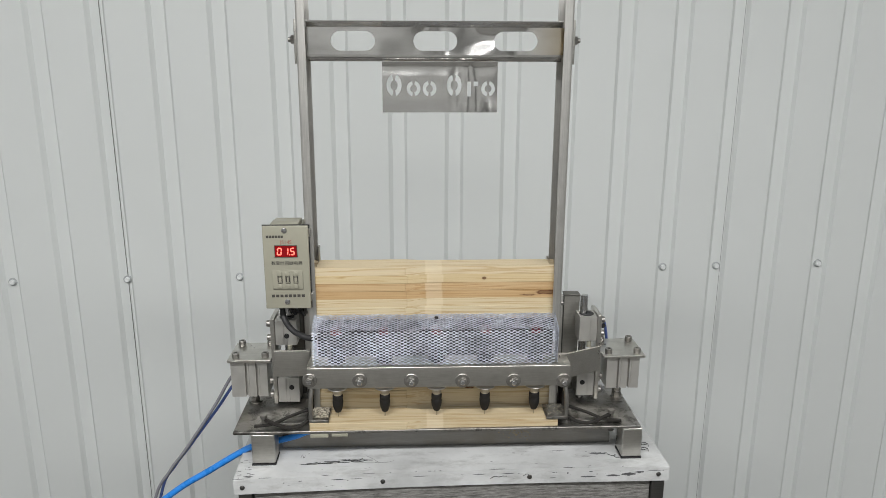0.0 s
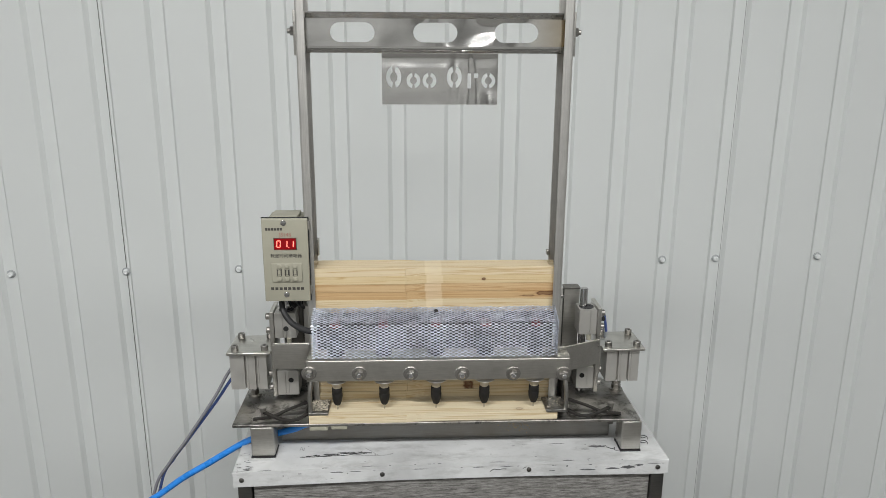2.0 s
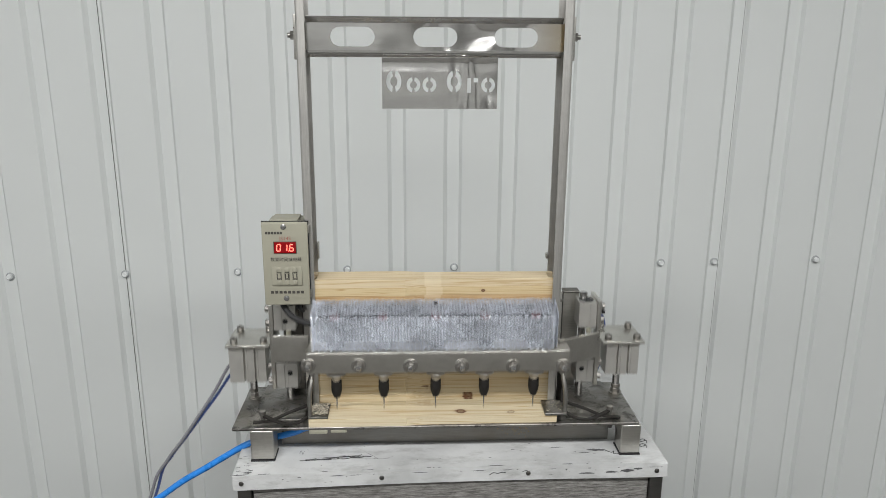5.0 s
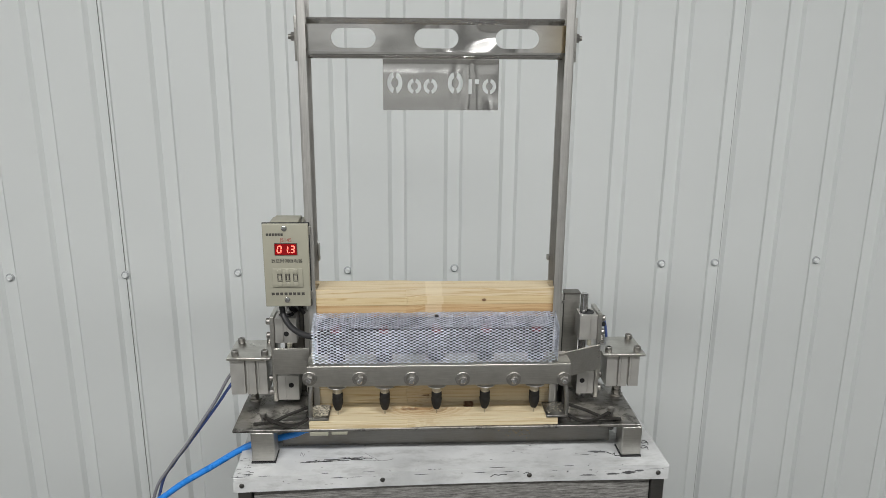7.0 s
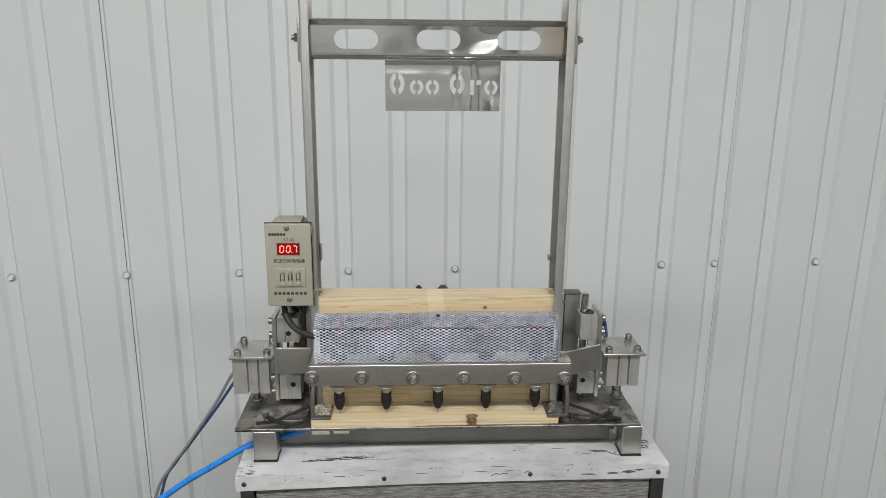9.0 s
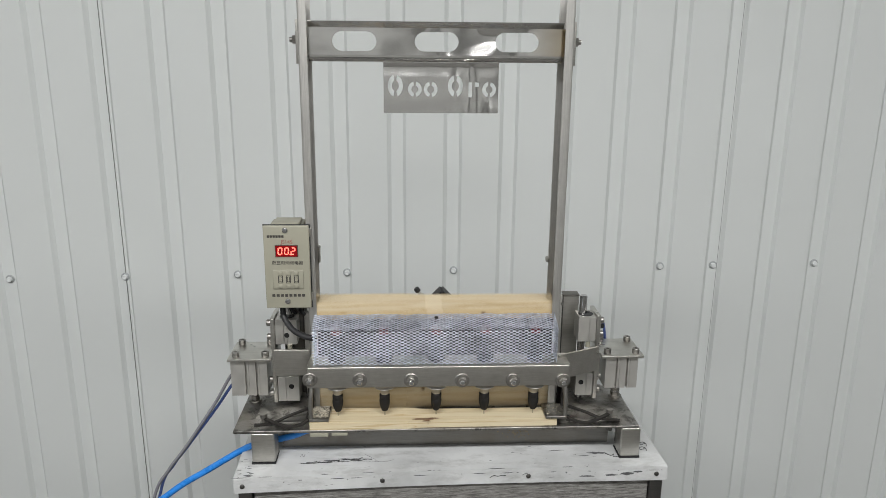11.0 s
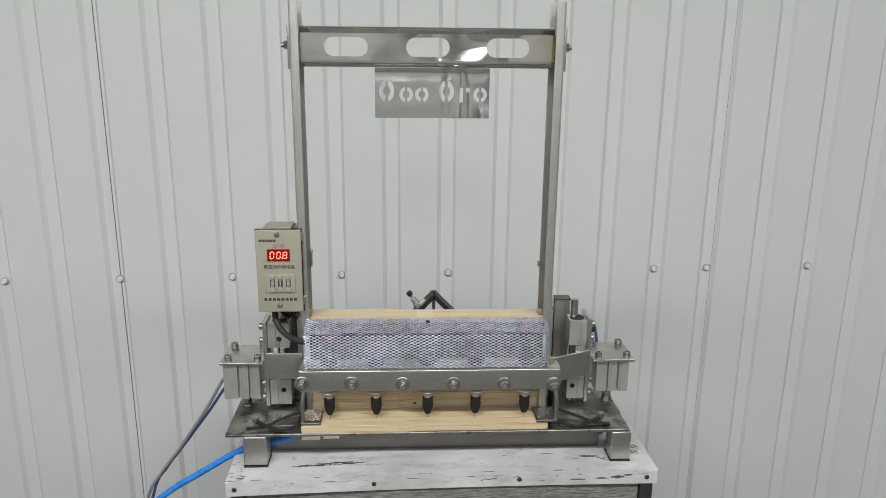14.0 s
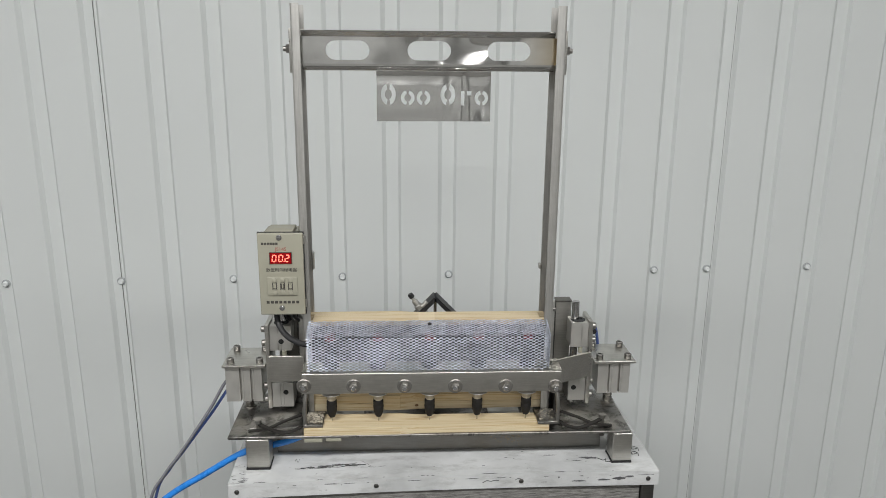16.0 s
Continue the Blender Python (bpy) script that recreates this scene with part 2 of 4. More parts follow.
M_MOTOR = painted("dark_motor_can", (0.018, 0.018, 0.020), 0.5, 0.15, 0.2)
TAN = (0.86, 0.70, 0.55)
PINES = {
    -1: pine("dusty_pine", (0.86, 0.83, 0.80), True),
    0: pine("pine_side_knot", spots=[(0.105, -0.006, 0.006, 0.004, 0.35)]),
    1: pine("pine_long_knot", spots=[(0.033, -0.001, 0.0085, 0.0065, 1.0), (0.0957, -0.005, 0.0055, 0.0042, 0.45)]),
    2: pine("pine_ringed", spots=[(-0.012, 0.014, 0.0170, 0.0085, 0.9), (-0.030, 0.011, 0.012, 0.0035, 0.6)]),
    3: pine("pine_round_knot", spots=[(0.044, -0.0115, 0.0090, 0.0066, 0.95), (0.0415, -0.018, 0.0065, 0.008, 0.8, -0.001, 0.0018)]),
    4: pine("pine_dark_knot", spots=[(-0.012, -0.0120, 0.0150, 0.0030, 1.0), (-0.001, -0.0105, 0.009, 0.0022, 0.7), (-0.010, -0.018, 0.007, 0.006, 0.8, 0.004, 0.0016)]),
    7: pine("pine_small_knot", spots=[(-0.012, -0.018, 0.0030, 0.008, 1.0, 0.0, 0.0026)]),
    13: pine("pine_bright_band", bright_band=True),
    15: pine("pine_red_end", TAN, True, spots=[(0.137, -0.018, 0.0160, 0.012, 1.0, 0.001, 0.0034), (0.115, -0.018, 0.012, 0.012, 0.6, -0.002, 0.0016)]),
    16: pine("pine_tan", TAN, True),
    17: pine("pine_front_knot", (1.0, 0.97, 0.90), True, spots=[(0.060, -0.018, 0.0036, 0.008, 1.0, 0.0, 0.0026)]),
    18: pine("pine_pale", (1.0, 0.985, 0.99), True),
}
M_PINE = pine("planed_pine")
M_CHIP = painted("wood_chips", (0.46, 0.42, 0.34), 0.85, 0.45, 0, 300)
M_WALL = painted("coated_wall_sheet", (0.69, 0.715, 0.705), 0.52, 0.015, 0, 3.0, 0.015)
M_SEAM = painted("sheet_edge", (0.16, 0.16, 0.155), 0.6, 0.1)
M_SCREW = painted("pale_screw_cap", (0.80, 0.82, 0.82), 0.3, 0.05, 0.1)
M_WASHER = painted("grey_screw_washer", (0.40, 0.42, 0.42), 0.5, 0.1, 0.2)
M_CAB = chipped("chipped_white_enamel")
M_WOOD = weathered("weathered_front")
M_INK = painted("black_ink", (0.03, 0.03, 0.03), 0.6, 0.2)
M_SCUFF = painted("bare_scuff", (0.13, 0.13, 0.135), 0.5, 0.3, 0.3, 200)
M_RELAY = painted("beige_relay_plastic", (0.32, 0.31, 0.245), 0.42, 0.03, 0, 60, 0.03)
M_RELAYD = painted("beige_relay_case", (0.30, 0.29, 0.23), 0.5, 0.05, 0, 60)
M_PRINT = painted("dark_print", (0.05, 0.045, 0.04), 0.6, 0.1)
M_PRINTR = painted("red_print", (0.30, 0.10, 0.08), 0.6, 0.1)
# window red raised to hold the glow round the lit digits
M_WIN = painted("red_window_with_glow", (0.24, 0.005, 0.008), 0.12, 0.1, 0, 40, 0)
M_SEG = glow("lit_segment", (1.0, 0.17, 0.12), 3.0)
M_BLUE = painted("blue_air_hose", (0.02, 0.20, 0.62), 0.28, 0.1, 0, 60)
M_NAVY = painted("blue_grey_air_hose", (0.07, 0.11, 0.30), 0.3, 0.1, 0, 60)
M_GREYHOSE = painted("grey_air_hose", (0.20, 0.20, 0.22), 0.35, 0.1, 0, 60)
M_ROOM = painted("grey_room_wall", (0.45, 0.45, 0.44), 0.8, 0.12, 0, 2.0)
M_FLOOR = painted("grey_concrete_floor", (0.13, 0.127, 0.12), 0.75, 0.15, 0, 6)
M_CEIL = painted("pale_ceiling", (0.42, 0.42, 0.41), 0.7, 0.03, 0, 5)
M_TUBE = mat_new("tube_diffuser")[0]
_b = M_TUBE.node_tree.nodes["Principled BSDF"]
_b.inputs["Emission Color"].default_value = (0.995, 0.995, 0.99, 1)
_b.inputs["Emission Strength"].default_value = 4.0


# ---- mesh helpers (world coordinates) ----
def box(bm, x0, x1, y0, y1, z0, z1, bev=0.0):
    vs = [bm.verts.new((x, y, z)) for z in (z0, z1) for y in (y0, y1) for x in (x0, x1)]
    fs = [bm.faces.new([vs[i] for i in f]) for f in
          ((0, 2, 3, 1), (4, 5, 7, 6), (0, 1, 5, 4), (2, 6, 7, 3), (0, 4, 6, 2), (1, 3, 7, 5))]
    if bev:
        es = {e for f in fs for e in f.edges}
        bmesh.ops.bevel(bm, geom=list(es), offset=bev, segments=4, affect="EDGES", profile=0.5)
    return bm


def lathe(bm, p0, axis, prof, seg=20):
    """Turn a profile of (distance along axis, radius) about the axis through p0."""
    a = Vector(axis).normalized()
    u = a.orthogonal().normalized()
    w = a.cross(u)
    rings = []
    for d, r in prof:
        rings.append([bm.verts.new(Vector(p0) + a * d + (u * math.cos(k * math.tau / seg) + w * math.sin(k * math.tau / seg)) * r) for k in range(seg)])
    for r0, r1 in zip(rings, rings[1:]):
        for k in range(seg):
            bm.faces.new((r0[k], r0[(k + 1) % seg], r1[(k + 1) % seg], r1[k])).smooth = seg > 8
    bm.faces.new(rings[0][::-1])
    bm.faces.new(rings[-1])
    return bm


def rod(bm, p0, p1, r, seg=16, ch=0.0):
    d = (Vector(p1) - Vector(p0)).length
    pr = [(0, r - ch), (ch, r), (d - ch, r), (d, r - ch)] if ch else [(0, r), (d, r)]
    return lathe(bm, p0, Vector(p1) - Vector(p0), pr, seg)


def smooth_line(pts, n=10):
    """A Catmull-Rom line through the points."""
    ps = [Vector(p) for p in pts]
    ps = [2 * ps[0] - ps[1]] + ps + [2 * ps[-1] - ps[-2]]
    out = []
    for i in range(1, len(ps) - 2):
        a, b_, c, d = ps[i - 1:i + 3]
        for k in range(n):
            t = k / n
            out.append(0.5 * ((2 * b_) + (c - a) * t + (2 * a - 5 * b_ + 4 * c - d) * t * t + (3 * b_ - a - 3 * c + d) * t ** 3))
    out.append(ps[-2])
    return out


def sweep(bm, pts, sec):
    """Sweep a closed section of (side, up) offsets along the points."""
    rings = []
    up0 = Vector((0, 0, 1))
    for i, p in enumerate(pts):
        d = (pts[min(i + 1, len(pts) - 1)] - pts[max(i - 1, 0)]).normalized()
        s = d.cross(up0)
        if s.length < 0.05:
            s = Vector((1, 0, 0))
        s.normalize()
        u = s.cross(d)
        rings.append([bm.verts.new(p + s * a + u * b_) for a, b_ in sec])
    n = len(sec)
    for r0, r1 in zip(rings, rings[1:]):
        for k in range(n):
            bm.faces.new((r0[k], r0[(k + 1) % n], r1[(k + 1) % n], r1[k])).smooth = n > 6
    bm.faces.new(rings[0][::-1])
    bm.faces.new(rings[-1])
    return bm


def hose(bm, pts, r, n=12, seg=12):
    sec = [(r * math.cos(k * math.tau / seg), r * math.sin(k * math.tau / seg)) for k in range(seg)]
    return sweep(bm, smooth_line(pts, n), sec)


def strip(bm, pts, w, h, n=8):
    return sweep(bm, smooth_line(pts, n), [(-w / 2, -h / 2), (w / 2, -h / 2), (w / 2, h / 2), (-w / 2, h / 2)])


def prism(bm, outline, z0, z1):
    lo = [bm.verts.new((x, y, z0)) for x, y in outline]
    hi = [bm.verts.new((x, y, z1)) for x, y in outline]
    n = len(outline)
    for k in range(n):
        bm.faces.new((lo[k], lo[(k + 1) % n], hi[(k + 1) % n], hi[k]))
    bm.faces.new(lo[::-1])
    bm.faces.new(hi)
    return bm


def holed(bm, outer, holes, thick, place):
    """A sheet in the x-z plane with holes cut through it; place moves it (its front faces -y)."""
    cu = bpy.data.curves.new("outline", "CURVE")
    cu.dimensions, cu.fill_mode, cu.extrude = "2D", "BOTH", thick / 2
    for loop in [outer] + holes:
        sp = cu.splines.new("POLY")
        sp.points.add(len(loop) - 1)
        for pt, (x, z) in zip(sp.points, loop):
            pt.co = (x, z, 0, 1)
        sp.use_cyclic_u = True
    ob = bpy.data.objects.new("outline", cu)
    scene.collection.objects.link(ob)
    dg = bpy.context.evaluated_depsgraph_get()
    me = bpy.data.meshes.new_from_object(ob.evaluated_get(dg))
    bpy.data.objects.remove(ob)
    bpy.data.curves.remove(cu)
    me.transform(place @ pose(0, 0, 0, 90))
    bm.from_mesh(me)
    bpy.data.meshes.remove(me)
    return bm


def pill(cx, cz, w, h, seg=8):
    r, out = h / 2, []
    for side in (1, -1):
        for k in range(seg + 1):
            a = math.pi * (k / seg - 0.5) + (0 if side > 0 else math.pi)
            out.append((cx + side * (w / 2 - r) + r * math.cos(a), cz + r * math.sin(a)))
    return out


def lettering(bm, body, height, place):
    cu = bpy.data.curves.new("words", "FONT")
    cu.body, cu.size, cu.extrude, cu.align_x, cu.align_y = body, height, 0.0001, "CENTER", "CENTER"
    ob = bpy.data.objects.new("words", cu)
    scene.collection.objects.link(ob)
    dg = bpy.context.evaluated_depsgraph_get()
    me = bpy.data.meshes.new_from_object(ob.evaluated_get(dg))
    bpy.data.objects.remove(ob)
    me.transform(place @ pose(0, 0, 0, 90))
    bm.from_mesh(me)
    bpy.data.meshes.remove(me)
    return bm


BASE = {}


def thing(name, at, label, category, group="", kind=""):
    ob = new(name)
    ob.empty_display_size = 0.02
    ob.matrix_basis = pose(*at)
    BASE[ob.name] = Vector(at)
    return tagged(ob, label, category, group, kind)


def part(name, bm, material, parent=None, label="", at=None):
    """One mesh object under a thing or a part; at: its own origin in the world."""
    org = Vector(at) if at is not None else (BASE[parent.name] if parent else Vector((0, 0, 0)))
    bmesh.ops.recalc_face_normals(bm, faces=bm.faces)
    bmesh.ops.translate(bm, verts=bm.verts, vec=-org)
    me = bpy.data.meshes.new(name)
    bm.to_mesh(me)
    bm.free()
    me.materials.append(material)
    me.set_sharp_from_angle(angle=radians(32))
    ob = new(name, me)
    if parent:
        ob.parent = parent
        ob.location = org - BASE[parent.name]
    else:
        ob.location = org
    BASE[ob.name] = org
    if label:
        ob["label"] = label
    return ob


B = bmesh.new

# ---- the room ----
floor = tagged(part("floor", box(B(), -2.6, 2.8, -4.6, 0.9, -0.1, 0.0), M_FLOOR), "grey concrete workshop floor", "floor", kind="structure")
ceiling = tagged(part("ceiling", box(B(), -2.6, 2.8, -4.6, 0.9, 2.7, 2.8), M_CEIL), "plain pale workshop ceiling", "ceiling", kind="structure")
for nm, b_ in (("wall_west", (-2.7, -2.6, -4.6, 0.9)), ("wall_east", (2.8, 2.9, -4.6, 0.9)), ("wall_south", (-2.6, 2.8, -4.7, -4.6))):
    tagged(part(nm, box(B(), *b_, 0, 2.7), M_ROOM), "plain pale grey workshop wall", "wall", kind="structure")

WALL_Y, WALL_TURN = 0.7275, math.degrees(math.atan(0.0168))
PITCH, FIRST, GROOVE = 0.1158, -0.760, 0.0075


def wall_point(u, d, z):
    """u along the wall, d out of it towards the room."""
    v = pose(0, WALL_Y, 0, 0, 0, WALL_TURN) @ Vector((u, -d, z))
    return v


def wall_sheet(u0, u1):
    """One profiled sheet with narrow upright grooves."""
    bm = B()
    line = []
    k0 = math.floor((u0 - FIRST) / PITCH) - 1
    line.append((u0, 0.0))
    for k in range(k0, k0 + 40):
        g = FIRST + k * PITCH
        for du, d in ((-0.0070, 0.0), (0.0015, -GROOVE), (0.0260, -GROOVE), (0.0316, 0.0)):
            if u0 < g + du < u1:
                line.append((g + du, d))
    if u0 > -1.5:
        line[0] = (u0, -GROOVE)
    line.append((u1, -GROOVE + 0.0012 if u1 < 1.9 else 0.0))
    th = 0.0007
    for z0, z1 in ((0.0, 2.7),):
        fr = [[bm.verts.new(wall_point(u, d, z)) for u, d in line] for z in (z0, z1)]
        bk = [[bm.verts.new(wall_point(u, d - th, z)) for u, d in line] for z in (z0, z1)]
        for i in range(len(line) - 1):
            bm.faces.new((fr[0][i], fr[0][i + 1], fr[1][i + 1], fr[1][i]))
            bm.faces.new((bk[0][i], bk[1][i], bk[1][i + 1], bk[0][i + 1]))
        for i in (0, len(line) - 1):
            bm.faces.new((fr[0][i], fr[1][i], bk[1][i], bk[0][i]))
    return bm


wall = part("wall_north", box(B(), -2.6, 2.8, 0.80, 0.9, 0, 2.7), M_WALL)
tagged(wall, "pale grey profiled metal sheet wall with upright grooves", "wall", kind="structure")
SEAM_L, SEAM_R = FIRST + PITCH + 0.0195, FIRST + 12 * PITCH + 0.0225
for u0, u1 in ((-2.65, SEAM_L), (SEAM_L + 0.0010, SEAM_R), (SEAM_R + 0.0003, 2.85)):
    part("wall_sheet", wall_sheet(u0, u1), M_WALL, wall)
for u, w in ((SEAM_L, 0.0011), (SEAM_R, 0.0006)):
    bm = B()
    vs = [bm.verts.new(wall_point(u + a, d, z)) for d in (0.0016 - GROOVE, 0.0004 - GROOVE) for a, z in ((0, 0), (w, 0), (w, 2.7), (0, 2.7))]
    for f in ((0, 1, 2, 3), (4, 7, 6, 5), (0, 4, 5, 1), (1, 5, 6, 2), (2, 6, 7, 3), (3, 7, 4, 0)):
        bm.faces.new([vs[i] for i in f])
    part("sheet_seam", bm, M_SEAM, wall, "dark lapped sheet edge")


for u in (-0.861, -0.6255, -0.3915, -0.1605, 0.0685, 0.524, 0.6435, 0.8745):
    z = 0.824 + 0.0103 * u
    p = wall_point(u, -GROOVE, z)
    out = wall_point(u, 1, z) - wall_point(u, 0, z)
    s = part("screw", lathe(B(), p + out * 0.0024, out, [(0, 0.0056), (0.0044, 0.0054), (0.0058, 0.0042), (0.0058, 0.0027), (0.0052, 0.0023)], 16), M_SCREW, wall, "pale round wall screw with grey washer", at=p)
    part("washer", lathe(B(), p, out, [(0, 0.0088), (0.0016, 0.0088), (0.0024, 0.0074)], 22), M_WASHER, s)


def ceiling_light(x, y, z):
    t = thing("ceiling_light", (x, y, z), "long white fluorescent ceiling light", "ceiling light", "ceiling lights")
    part("housing", box(B(), x - 0.78, x + 0.78, y - 0.1, y + 0.1, z - 0.02, z + 0.04, 0.004), M_CEIL, t)
    part("diffuser", box(B(), x - 0.75, x + 0.75, y - 0.08, y + 0.08, z - 0.06, z - 0.021, 0.01), M_TUBE, t)


for l in LAMPS:
    ceiling_light(*l)


# ---- the cabinet under the machine ----
def build_cabinet():
    x0, x1, y0, y1 = -0.2385, 0.2845, -0.0285, 0.42
    c = thing("cabinet", (0.02, 0.2, 0.0), "chipped white enamelled steel cabinet with grey weathered front", "cabinet")

    def fy(x):
        """The front edge, pressed in a little towards the middle."""
        return y0 + 0.0045 * math.sin(math.pi * min(1, max(0, (x - x0) / (x1 - x0))))

    xs = [x0 + (x1 - x0) * k / 40 for k in range(41)]
    bm = prism(B(), [(x, fy(x)) for x in xs] + [(x1, y1), (x0, y1)], TOP - 0.004, TOP)
    es = [e for e in bm.edges if all(v.co.z > TOP - 0.001 and v.co.y < 0 for v in e.verts) and abs(e.verts[0].co.x - e.verts[1].co.x) < 0.05]
    bmesh.ops.bevel(bm, geom=es, offset=0.0016, segments=3, affect="EDGES", profile=0.5)
    part("top", bm, M_CAB, c, "scuffed white enamelled sheet top")
    bm = prism(B(), [(x, fy(x)) for x in xs] + [(x, fy(x) + 0.002) for x in xs[::-1]], TOP - 0.0195, TOP - 0.0042)
    part("front_apron", bm, M_CAB, c, "white enamelled folded edge")
    part("side_apron", box(B(), x0, x0 + 0.002, y0 + 0.003, y1, TOP - 0.0195, TOP - 0.0042), M_CAB, c)
    part("side_apron", box(B(), x1 - 0.002, x1, y0 + 0.003, y1, TOP - 0.0195, TOP - 0.0042), M_CAB, c)
    part("front_panel", box(B(), x0 + 0.022, x1 - 0.020, y0 + 0.0085, y0 + 0.02, 0.06, TOP - 0.005), M_WOOD, c, "grey streaked weathered wooden front")
    for xa in (x0 + 0.004, x1 - 0.019):
        for ya in (y0 + 0.004, y1 - 0.02):
            part("corner_post", box(B(), xa, xa + 0.016, ya, ya + 0.016, 0.0, TOP - 0.005, 0.001), M_DARK, c, "dark steel corner angle")
    part("side_panel", box(B(), x0 + 0.006, x0 + 0.009, y0 + 0.021, y1 - 0.021, 0.06, TOP - 0.005), M_DARK, c)
    part("side_panel", box(B(), x1 - 0.009, x1 - 0.006, y0 + 0.021, y1 - 0.021, 0.06, TOP - 0.005), M_DARK, c)
    part("back_panel", box(B(), x0 + 0.021, x1 - 0.021, y1 - 0.012, y1 - 0.009, 0.06, TOP - 0.005), M_DARK, c)
    for x in (-0.2285, -0.0635, 0.1135, 0.2715):
        part("rivet", lathe(B(), (x, fy(x) - 0.0001, TOP - 0.0105), (0, -1, 0), [(0, 0.0030), (0.0008, 0.0028), (0.0014, 0.0018)], 12), M_DARK, c, "dark rivet")
    # scrapes and ink marks on the enamel
    rnd = random.Random(5)

    def patch(cx, cy, w, h, front=False):
        bm = B()
        n = 26
        pts = []
        for k in range(n):
            a = k * math.tau / n
            r = 0.55 + 0.45 * rnd.random()
            pts.append((cx + w / 2 * math.cos(a) * r, cy + h / 2 * math.sin(a) * r))
        if front:
            vs = [bm.verts.new((x, fy(x) - 0.00025, z)) for x, z in pts]
        else:
            vs = [bm.verts.new((x, y + fy(x) - y0, TOP + 0.00025)) for x, y in pts]
        bm.faces.new(vs)
        return part("scrape", bm, M_SCUFF, c, "dark scraped bare patch")

    for cx, cy, w, h in ((-0.128, 0.003, 0.022, 0.004), (-0.112, 0.006, 0.014, 0.003), (0.155, 0.012, 0.024, 0.002), (0.205, 0.004, 0.030, 0.006),
                         (0.188, -0.002, 0.016, 0.002), (-0.222, -0.022, 0.014, 0.003), (-0.20, 0.03, 0.010, 0.003), (0.1, 0.009, 0.006, 0.002)):
        patch(cx, cy, w, h)
    for cx, cz, w, h in ((0.185, 0.788, 0.026, 0.0025), (0.215, 0.789, 0.02, 0.003), (0.235, 0.7905, 0.022, 0.005), (0.248, 0.793, 0.014, 0.003),
                         (0.142, 0.7875, 0.009, 0.0012), (-0.18, 0.793, 0.002, 0.002), (0.16, 0.7935, 0.003, 0.003), (-0.105, 0.793, 0.0016, 0.0016)):
        patch(cx, cz, w, h, True)

    for k in range(34):
        x = rnd.uniform(x0 + 0.004, x1 - 0.004)
        w = rnd.choice((0.003, 0.006, 0.012, 0.02))
        if k % 2:
            patch(x, y0 + 0.0012, w, rnd.uniform(0.0012, 0.0022))
        else:
            patch(x, TOP - 0.0052, w, rnd.uniform(0.0008, 0.0018), True)
    for k in range(16):
        patch(rnd.uniform(x0 + 0.01, x1 - 0.01), rnd.uniform(-0.02, 0.035), rnd.uniform(0.0015, 0.005), rnd.uniform(0.0008, 0.002))

    for k in range(14):
        patch(x0 + rnd.uniform(0.001, 0.02), y0 + rnd.uniform(0.001, 0.05), rnd.uniform(0.002, 0.008), rnd.uniform(0.0008, 0.0022))

    def scribble(pts, r=0.0004):
        part("ink_mark", hose(B(), pts, r, 6, 6), M_INK, c, "small black ink scribble")

    f = fy(0.08) - 0.0002
    scribble([(0.066, f, 0.7885), (0.071, f, 0.7915), (0.076, f, 0.7905), (0.081, f, 0.7915), (0.086, f, 0.7912)])
    scribble([(0.106, f, 0.7912), (0.110, f, 0.7932), (0.113, f, 0.7925)])
    z = TOP + 0.0004
    for cx, cy, q in ((0.246, -0.0005, 0.8), (0.266, 0.012, 1.0), (0.270, 0.024, 1.0)):
        scribble([(cx + 0.004 * q, cy - 0.005 * q, z), (cx + 0.005 * q, cy + 0.001, z), (cx + 0.002, cy + 0.005 * q, z), (cx - 0.003 * q, cy + 0.003, z), (cx - 0.002, cy - 0.001, z), (cx + 0.004 * q, cy + 0.001, z)])
    scribble([(0.216, 0.004, z), (0.222, -0.001, z), (0.226, 0.002, z), (0.224, -0.004, z), (0.231, -0.005, z)])
    scribble([(0.233, -0.002, z), (0.236, 0.001, z), (0.238, -0.004, z), (0.241, -0.001, z)])
    scribble([(-0.165, 0.017, z), (-0.164, 0.024, z), (-0.161, 0.016, z), (-0.160, 0.023, z)], 0.00018)
    scribble([(-0.085, 0.018, z), (-0.075, 0.008, z), (-0.068, 0.0, z)], 0.00012)
    scribble([(-0.05, 0.004, z), (-0.062, 0.0, z), (-0.10, 0.002, z)], 0.0001)
    # a scratched-out black mark
    for k in range(16):
        x = -0.162 + 0.0046 * k + rnd.uniform(-0.003, 0.003)
        y = 0.0015 + 0.0004 * k + rnd.uniform(-0.002, 0.002)
        scribble([(x, y, z), (x + rnd.uniform(0.006, 0.012), y + rnd.uniform(-0.002, 0.0015), z), (x + rnd.uniform(0.014, 0.02), y + rnd.uniform(-0.001, 0.004), z)], rnd.uniform(0.0002, 0.0005))
    c.matrix_basis = pose(0.02, 0.2, 0.0) @ pose(-0.0042, 0.0034, 0, 0, 0, 1.31)


build_cabinet()

# ---- the drilling machine: what stands still ----
machine = thing("drilling_machine", (0.0, 0.05, TOP), "stainless steel pneumatic drilling machine with a tall board magazine", "machine")


